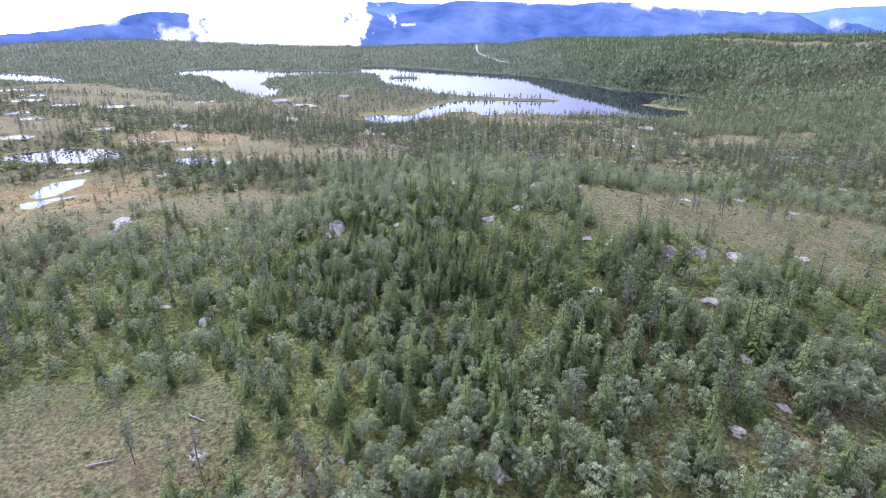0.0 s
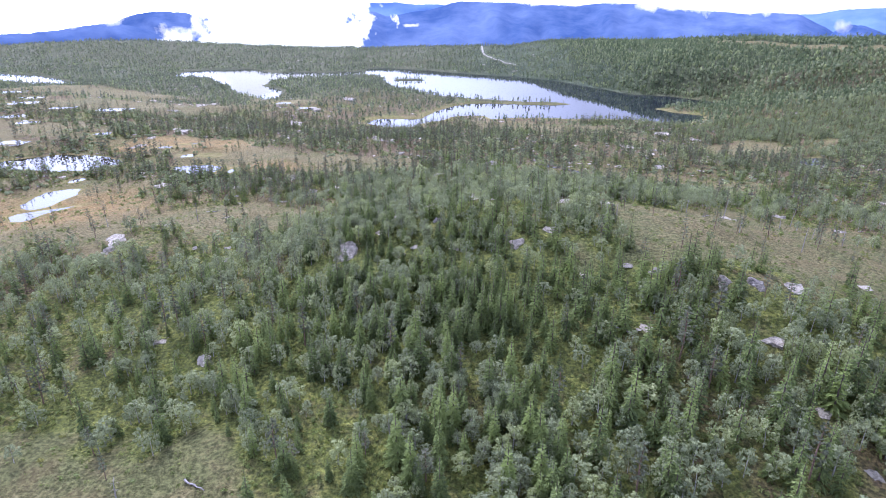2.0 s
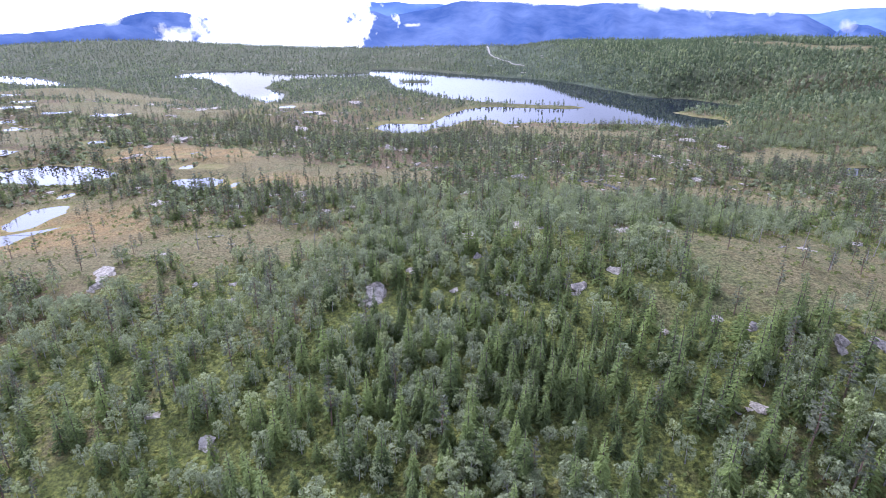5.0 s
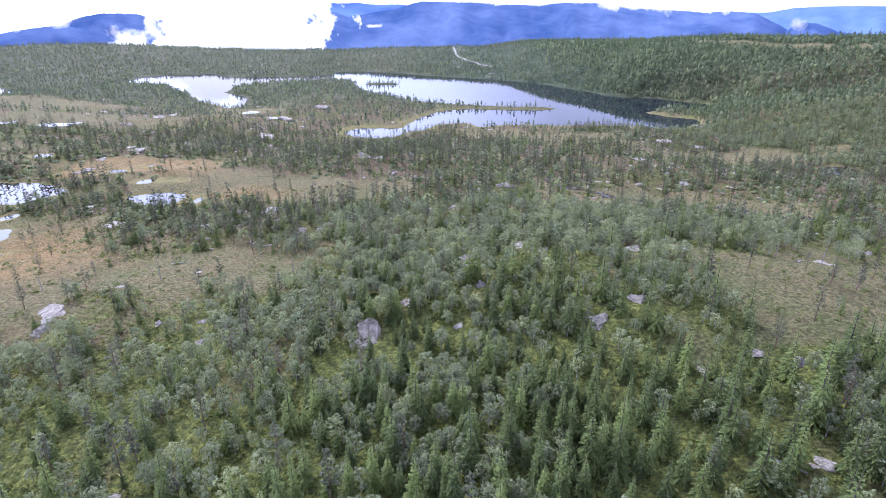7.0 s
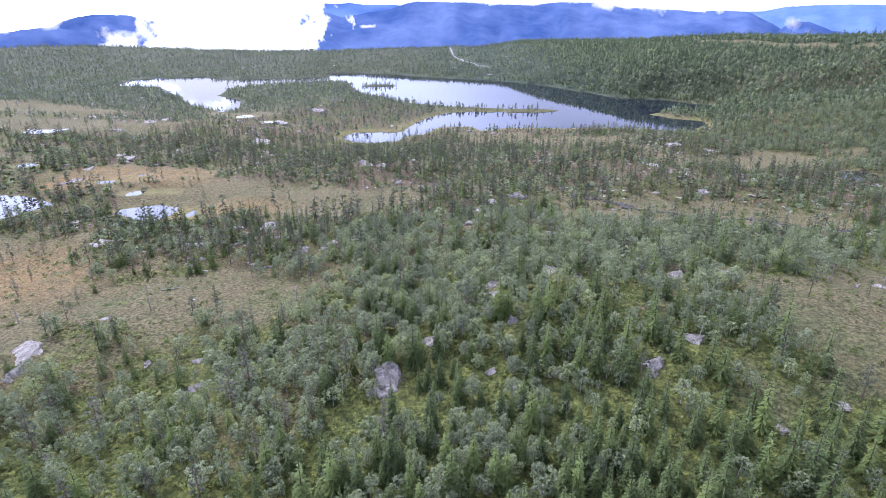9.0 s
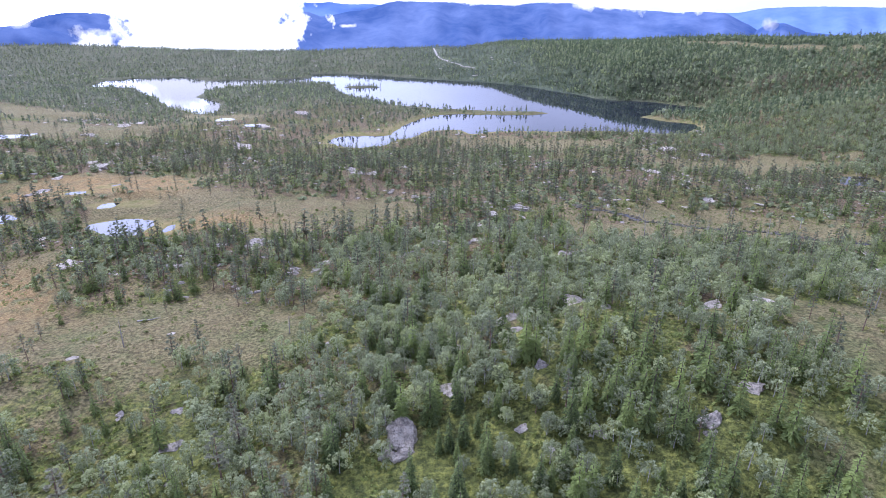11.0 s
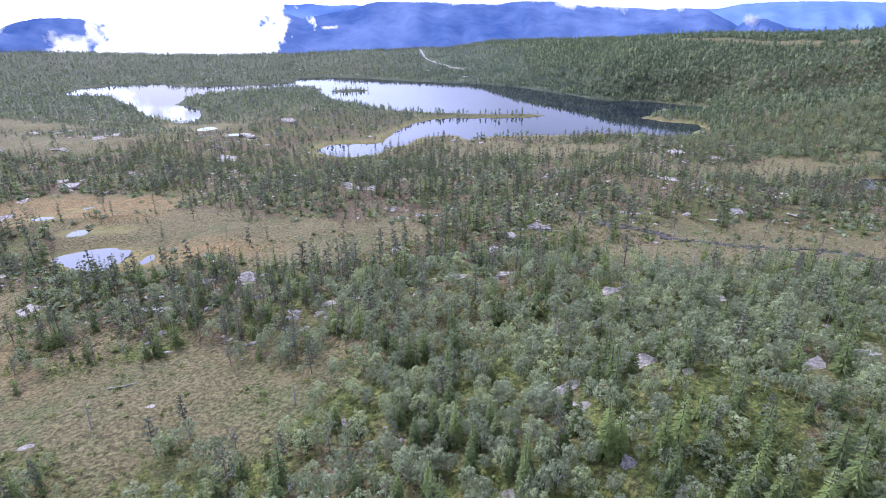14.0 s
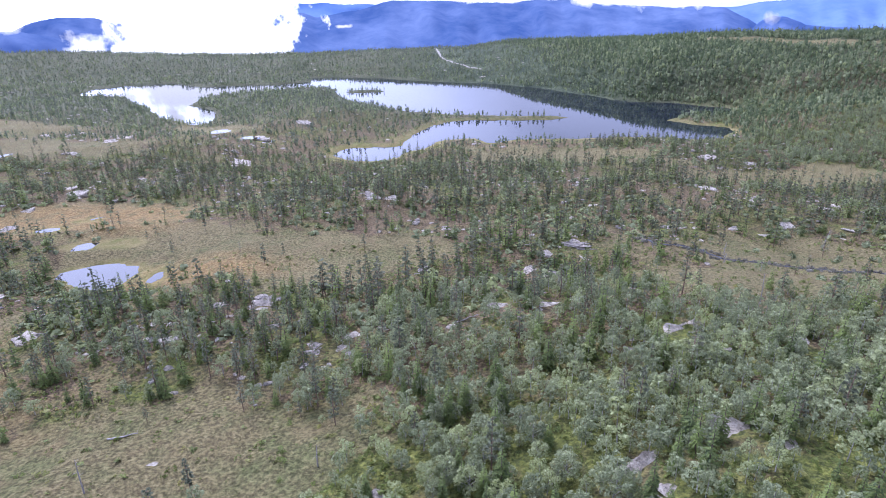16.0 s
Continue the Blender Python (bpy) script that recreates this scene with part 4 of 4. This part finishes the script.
# rocks that stand clear of the trees: x, y, size, flatness
CLEAR_ROCKS = [(-87.5, 151.1, 3.0, 0.3), (-85.9, 143.7, 1.5, 1.1), (-24.8, 129.0, 2.3, 0.8), (-55.4, 137.3, 1.6, 0.3), (16.9, 126.8, 1.2, 1.1), (10.3, 122.6, 1.2, 1.3), (24.7, 148.6, 2.5, 0.25), (30.1, 114.0, 1.5, 0.4), (65.7, 150.9, 1.5, 0.25),
               (-16.0, 145.1, 1.3, 0.3), (-65.3, 145.4, 0.9, 0.45), (-6.1, 136.1, 0.9, 1.3), (3.7, 153.7, 2.5, 0.25), (-6.1, 193.9, 1.8, 0.25), (-0.6, 226.0, 2.6, 0.2), (-55.0, 204.6, 1.7, 0.3), (-40.3, 197.8, 1.8, 0.25), (-79.2, 161.4, 1.0, 0.25),
               (-18.8, 136.2, 1.2, 0.3), (14.3, 238.8, 2.3, 0.22), (34.9, 151.8, 2.2, 0.22), (-2.1, 124.3, 0.9, 0.8), (-10.8, 127.0, 0.6, 1.3), (-57.2, 145.4, 0.9, 0.25), (7.6, 149.1, 1.1, 0.25), (-7.8, 151.2, 2.1, 0.6), (-7.1, 146.2, 1.5, 0.3),
               (12.1, 162.1, 0.7, 0.3), (3.4, 221.8, 2.6, 0.22), (-13.1, 198.5, 2.2, 0.25), (-41.9, 193.7, 1.1, 0.34), (-47.2, 194.0, 1.5, 0.25), (-34.8, 198.5, 1.4, 0.25), (-59.6, 215.0, 1.4, 0.3), (10.6, 180.6, 2.6, 0.22), (1.6, 176.5, 1.2, 0.25),
               (-65.5, 168.8, 0.8, 0.25), (-22.6, 194.3, 1.1, 0.25), (27.4, 173.7, 1.6, 0.25), (-71.5, 194.5, 1.1, 0.3), (-45.3, 97.3, 1.5, 0.45), (27.9, 96.1, 1.4, 0.3), (45.1, 106.7, 1.3, 1.2), (50.6, 106.1, 1.3, 0.8), (56.9, 106.3, 1.9, 0.3),
               (21.4, 111.6, 0.9, 0.5), (47.7, 94.0, 1.8, 0.25), (34.5, 111.1, 1.2, 0.9), (-54.4, 102.8, 1.3, 0.3), (24.5, 85.3, 1.3, 0.3), (7.4, 59.3, 1.5, 0.7), (-13.4, 61.7, 0.8, 0.7), (50.8, 71.6, 1.1, 0.35), (42.5, 67.3, 1.4, 0.3),
               (49.0, 80.7, 1.4, 0.45), (75.8, 89.4, 1.3, 0.6), (76.8, 115.9, 1.8, 0.25), (-33.5, 63.0, 1.2, 0.25)]
# x, y, size, flatness, turn
OUTCROPS = [(-60.2, 217.4, 2.4, 0.45, 0), (-74.4, 204.1, 2.1, 0.5, 10), (-68.7, 219.5, 1.8, 0.5, 0), (-25.1, 230.2, 1.4, 0.8, 0), (-102.9, 211.9, 2.8, 0.4, 0), (-145.2, 323.1, 3.8, 0.55, 0), (100, 159, 1.6, 0.4, 0),
             (-153.2, 336.9, 2.8, 0.4, 0), (-149.5, 302.5, 2, 0.5, 0), (-36.7, 297, 3, 0.5, 0), (-30.5, 296, 2.4, 0.4, 0), (-51.5, 309.8, 2.2, 0.4, 0), (-147, 284, 2.6, 0.3, 10)]
OUTCROPS += [(-103.4, 404.1, 4.4, 0.35, 0), (-104.3, 462.3, 4.4, 0.3, 0), (-80, 496.8, 5.8, 0.25, 0), (-178.2, 462.4, 3.2, 0.4, 0), (-180.4, 445.8, 3.2, 0.4, 0), (-182.7, 405, 3.2, 0.4, 0),
             (-229.2, 476.1, 3, 0.4, 0), (-40.4, 279.8, 1.2, 0.4, 0), (14.4, 237.8, 2.9, 0.45, 160), (6.1, 233.4, 1.7, 0.5, 0), (131.9, 380.5, 4, 0.35, 0), (148.3, 371.2, 3, 0.3, 0)]
OUTCROPS += [(86.4, 302.9, 3, 0.3, 0), (88.3, 259.3, 2.6, 0.3, 0), (49.9, 258.8, 2.2, 0.3, 0), (69.2, 257.1, 1.9, 0.3, 0), (112, 273.7, 2.2, 0.3, 0), (-45, 325, 1.6, 0.4, 0)]
rng = np.random.RandomState(5)
for _ in range(900):
    x, y = rng.uniform(-480, 190), rng.uniform(160, 860)
    bare = ease(0.5, 0.75, float(patchy(np.array([x]), np.array([y]), 24, 51)[0]))
    if len(OUTCROPS) < 165 and -0.8 * y < x < 0.8 * y and rng.rand() < 0.15 + bare and bogginess(np.array([x]), np.array([y]))[0] < 0.3:
        _, d, p = land(np.array([x]), np.array([y]))
        if d[0] > 6 and p[0] > 3:
            OUTCROPS.append((x, y, rng.uniform(0.6, 1.5) * (1 + y / 900), rng.uniform(0.2, 0.4), rng.uniform(0, 180)))
GRANITE = ("pale lichened granite outcrop half sunk in moss", "low flat slab of pale granite bedded in heather")
for k, (x, y, r, flat) in enumerate(CLEAR_ROCKS):
    if flat > 0.7:
        r, flat = 0.92 * r, 0.8 * flat
    else:
        r = 0.75 * r
    ROCKS_AT.append((x, y, r * 1.25))
    # the drop before each rock is open ground
    for step in range(1, 4):
        ROCKS_AT.append((x + (-14 - x) * 0.016 * step, y - 1.6 * step, r * 0.8 + 0.3))
    outcrop(x, y, r, flat, (k * 47) % 60 - 30, ROCK if k % 4 == 3 else PALE_ROCK, GRANITE[flat < 0.34], k + 40)
for k, (x, y, r, flat, turn) in enumerate(OUTCROPS):
    r, flat = 0.85 * r, 0.75 * flat
    ROCKS_AT.append((x, y, r * 1.3))
    outcrop(x, y, r, flat, turn, PALE_ROCK if k % 3 else ROCK, GRANITE[flat < 0.34], k + 140)


def scattered_stones():
    """Small pale stones and bare slabs that show through the heather of the rocky rises."""
    rng = np.random.RandomState(63)
    x, y = cells(-640, 420, 120, 900, 2.4, rng)
    _, d, p = land(x, y)
    bare = ease(0.5, 0.72, patchy(x, y, 20, 51)) * (0.35 + 0.65 * ease(180, 205, y)) * (1 - 0.75 * ease(140, 190, x)) * (1 - 0.8 * ease(430, 520, y)) * (1 - ease(-160, 20, x) * ease(430, 520, y))
    k = (rng.rand(len(x)) < 0.016 * (y < 430) + 0.26 * bare) & (bogginess(x, y) < 0.25) & (d > 5) & (p > 2)
    x, y = x[k], y[k]
    z = land(x, y)[0]
    V, F, S, n = [], [], [], 0
    grid, facets = cube_grid(2)
    for px, py, pz in zip(x, y, z):
        r = rng.uniform(0.18, 0.50) * (1 + py / 500) * (1.8 if rng.rand() < 0.12 else 1)
        v = grid * rng.uniform(0.72, 1.08, grid.shape) / (1 + 0.22 * (np.abs(grid).sum(1) - 1)[:, None]) * np.array([1.5, 1.0, rng.uniform(0.25, 0.55)]) * r
        a = rng.uniform(0, math.pi)
        c, w = math.cos(a), math.sin(a)
        V.append(np.stack([v[:, 0] * c - v[:, 1] * w + px, v[:, 0] * w + v[:, 1] * c + py, v[:, 2] + pz + 0.02 * r], 1))
        F.append(facets + n)
        S.append(np.full(len(facets), rng.rand() < 0.6))
        n += len(v)
    ob = new("stones", mesh_of("stones", np.concatenate(V), np.concatenate(F), [PALE_ROCK, ROCK], np.concatenate(S)))
    return tagged(ob, "pale lichened stones scattered in brown heather", "stones", kind="stuff")


scattered_stones()

# ---- the woods ----
for kind, (name, shape, mats, levels, sizes, label, group) in enumerate(SPECIES):
    for level, ((y0, y1), detail) in enumerate(zip(BANDS, levels)):
        rng = np.random.RandomState(100 * kind + level)
        step = (2.0, 2.6, 3.4)[level]
        x, y = cells(-1000, 1100, y0 - 35 * (level > 0), y1 + 35 * (level < 2), step, rng)
        edge = y + 64 * (patchy(x, y, 30, 81) - 0.5)  # the kinds of wood meet along a wavy line
        k = ((edge >= y0) | (level == 0)) & ((edge < y1) | (level == 2))
        x, y = x[k], y[k]
        x, y = grow(x, y, step, kind, rng)
        z = land(x, y)[0] - 0.05
        scale = (sizes[0] + (sizes[1] - sizes[0]) * rng.rand(len(x)) ** (1.0 if level < 2 else 1.5)) * (1.0 - 0.2 * bogginess(x, y)) * (1 - 0.18 * ease(330, 430, y) * (level == 1)) * (0.80 * rng.uniform(0.7, 1.25, len(x)) if level == 2 else 1.0) * (1 + 0.35 * bump_at(x, y, 45, 75, 45, 22)) * (1 + (0.45 if level == 2 else 0.2) * ease(110, 200, x) * ease(400, 480, y))
        if kind == 0:
            scale *= 1 - 0.22 * bump_at(x, y, 10, 106, 42, 28)
        shapes = [(far_tree if level == 2 else shape)(np.random.RandomState(7 * kind + 31 * k + level), *detail) for k in range((7, 6, 5)[level])]
        rest = np.ones(len(x), bool)
        if level == 0:
            along = np.clip((y - 60) / 100, 0, 1)
            nearest = np.argsort(np.hypot(x + 25 * along, y - (60 + 100 * along)))[:300]
            plant(tree_models(name + "_tree", shapes, mats[0], mats[1][0], label, name + " tree", group), x[nearest], y[nearest], z[nearest], scale[nearest], rng)
            rest[nearest] = False
            shapes = [shape(np.random.RandomState(9 * kind + 17 * k + 3), *levels[3]) for k in range(7)]
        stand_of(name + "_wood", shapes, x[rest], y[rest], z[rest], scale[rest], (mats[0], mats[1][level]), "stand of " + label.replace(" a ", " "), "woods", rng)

# ---- scrub on the open ground ----
rng = np.random.RandomState(77)
x, y = cells(-300, 300, 46, 250, 1.25, rng)
_, d, p = land(x, y)
k = (rng.rand(len(x)) < (1.0 - 0.72 * bogginess(x, y)) * (0.4 + 0.6 * ease(0.3, 0.6, patchy(x, y, 8, 41)))) & (d > 3) & (p > 1) & clear_of_rocks(x, y)
x, y = x[k], y[k]
stand_of("scrub", [shrub_shape(np.random.RandomState(k), 5) for k in range(6)], x, y, land(x, y)[0], 0.38 + 0.95 * rng.rand(len(x)) ** 2.0, (SPRUCE_BARK, SHRUB_LEAF), "low green bilberry and willow scrub over moss", "shrubs", rng, 0.4)

x, y = cells(-110, 110, 46, 190, 1.05, rng)
_, d, p = land(x, y)
k = (rng.rand(len(x)) < 0.75 * (1 - bogginess(x, y)) * ease(0.25, 0.6, patchy(x, y, 6, 45))) & (p > 1) & clear_of_rocks(x, y)
x, y = x[k], y[k]
stand_of("fern_cover", [shrub_shape(np.random.RandomState(k + 60), 6) for k in range(6)], x, y, land(x, y)[0] - 0.05, 0.3 + 0.5 * rng.rand(len(x)), (SPRUCE_BARK, FERN_LEAF), "bright green fern and bilberry cover under the trees", "undergrowth", rng, 0.4)

x, y = cells(-350, 350, 200, 430, 2.6, rng)
_, d, p = land(x, y)
k = (rng.rand(len(x)) < (0.62 - 0.60 * bogginess(x, y)) * ease(0.35, 0.65, patchy(x, y, 17, 43))) & (d > 4) & (p > 2) & clear_of_rocks(x, y)
x, y = x[k], y[k]
stand_of("birch_scrub", [shrub_shape(np.random.RandomState(k + 20), 14) for k in range(5)], x, y, land(x, y)[0], rng.uniform(0.9, 2.0, len(x)), (BIRCH_BARK, BIRCH_LEAVES[1]), "grey-green birch and willow bushes on the heath", "shrubs", rng, 0.3)

rng = np.random.RandomState(58)
x, y = cells(30, 125, 195, 250, 1.1, rng)
k = (np.abs(outline_distance(BROOK + BROOK[::-1], x, y)) < 0.8 + 2.6 * patchy(x, y, 7, 71)) & (np.abs(outline_distance(BROOK + BROOK[::-1], x, y)) > 0.7) & (rng.rand(len(x)) < 0.75)
x, y = x[k], y[k]
stand_of("willow_scrub", [shrub_shape(np.random.RandomState(k + 40), 16) for k in range(4)], x, y, land(x, y)[0], rng.uniform(0.5, 1.1, len(x)), (BIRCH_BARK, WILLOW_LEAF), "grey-brown willow scrub along the brook", "shrubs", rng, 0.3)

# ---- dead wood ----


def dead_pine(x, y, h, lean, seed):
    """A bare standing trunk with broken branch stubs."""
    rng = np.random.RandomState(seed)
    top = (lean * h * 0.15, rng.uniform(-0.05, 0.05) * h, h)
    pieces = [tube([(0, 0, -0.4), (top[0] * 0.4, top[1] * 0.4, h * 0.5), top], (0.11, 0.08, 0.025), 6)]
    for _ in range(rng.randint(6, 14)):
        u, a, r = rng.uniform(0.3, 0.95), rng.uniform(0, 6.28), rng.uniform(0.3, 0.9)
        s = (top[0] * u, top[1] * u, h * u)
        pieces.append(tube([s, (s[0] + r * math.cos(a), s[1] + r * math.sin(a), s[2] + rng.uniform(-0.1, 0.3))], (0.025, 0.008), 3))
    ob = new("dead_pine", mesh_of("dead_pine", *joined(pieces), [DEAD_WOOD]))
    ob.matrix_world = pose(x, y, height(x, y), 0, 0, rng.uniform(0, 360))
    return tagged(ob, "bare grey dead pine standing on the bog", "dead tree", "dead pines on the bog")


def fallen_log(x, y, length, turn, seed):
    """A fallen grey trunk with stubs."""
    rng = np.random.RandomState(seed)
    n = 7
    pts = [((k / (n - 1) - 0.5) * length, 0.1 * rng.normal(), 0.14 + 0.03 * rng.normal()) for k in range(n)]
    v, f = [], []
    for k, p in enumerate(pts):
        r = 0.15 * (1 - 0.6 * k / (n - 1))
        v += [(p[0], p[1] + r * math.cos(a), p[2] + r * math.sin(a)) for a in (i * 2 * math.pi / 6 for i in range(6))]
    f = [(i * 6 + k, i * 6 + (k + 1) % 6, (i + 1) * 6 + (k + 1) % 6, (i + 1) * 6 + k) for i in range(n - 1) for k in range(6)]
    pieces = [(np.array(v), np.array(f))]
    for _ in range(5):
        x0 = rng.uniform(-0.3, 0.5) * length
        pieces.append(tube([(x0, 0, 0.2), (x0 + 0.3, rng.uniform(-0.7, 0.7), 0.6)], (0.03, 0.01), 3))
    ob = new("fallen_log", mesh_of("fallen_log", *joined(pieces), [DEAD_WOOD]))
    a = radians(turn)
    dz = height(x + 2 * math.cos(a), y + 2 * math.sin(a)) - height(x - 2 * math.cos(a), y - 2 * math.sin(a))
    ob.matrix_world = pose(x, y, height(x, y) + 0.03, 0, -math.degrees(math.atan2(dz, 4)), turn)
    return tagged(ob, "grey fallen pine log lying in the heather", "log", "fallen logs in the heath")


rng = np.random.RandomState(91)
stood = 0
while stood < 26:
    x, y = rng.uniform(-110, 110), rng.uniform(50, 240)
    if in_wedge(np.array([x]), np.array([y]))[0] and bogginess(np.array([x]), np.array([y]))[0] > 0.35 and land(x, y)[2] > 2:
        dead_pine(x, y, rng.uniform(2.5, 6.5), rng.uniform(-1, 1), stood)
        stood += 1
for k, (x, y, length, turn) in enumerate([(-46, 62, 4, 20), (6, 217, 6, 35), (-36, 70, 3.5, -30), (-50, 207, 4, 60), (16, 234, 5, -20), (-60, 60, 3, 80), (24, 96, 4, 140), (-20, 196, 5, 15), (60, 150, 4, 40), (-72, 176, 4, 10)]):
    fallen_log(x, y, length, turn, k)
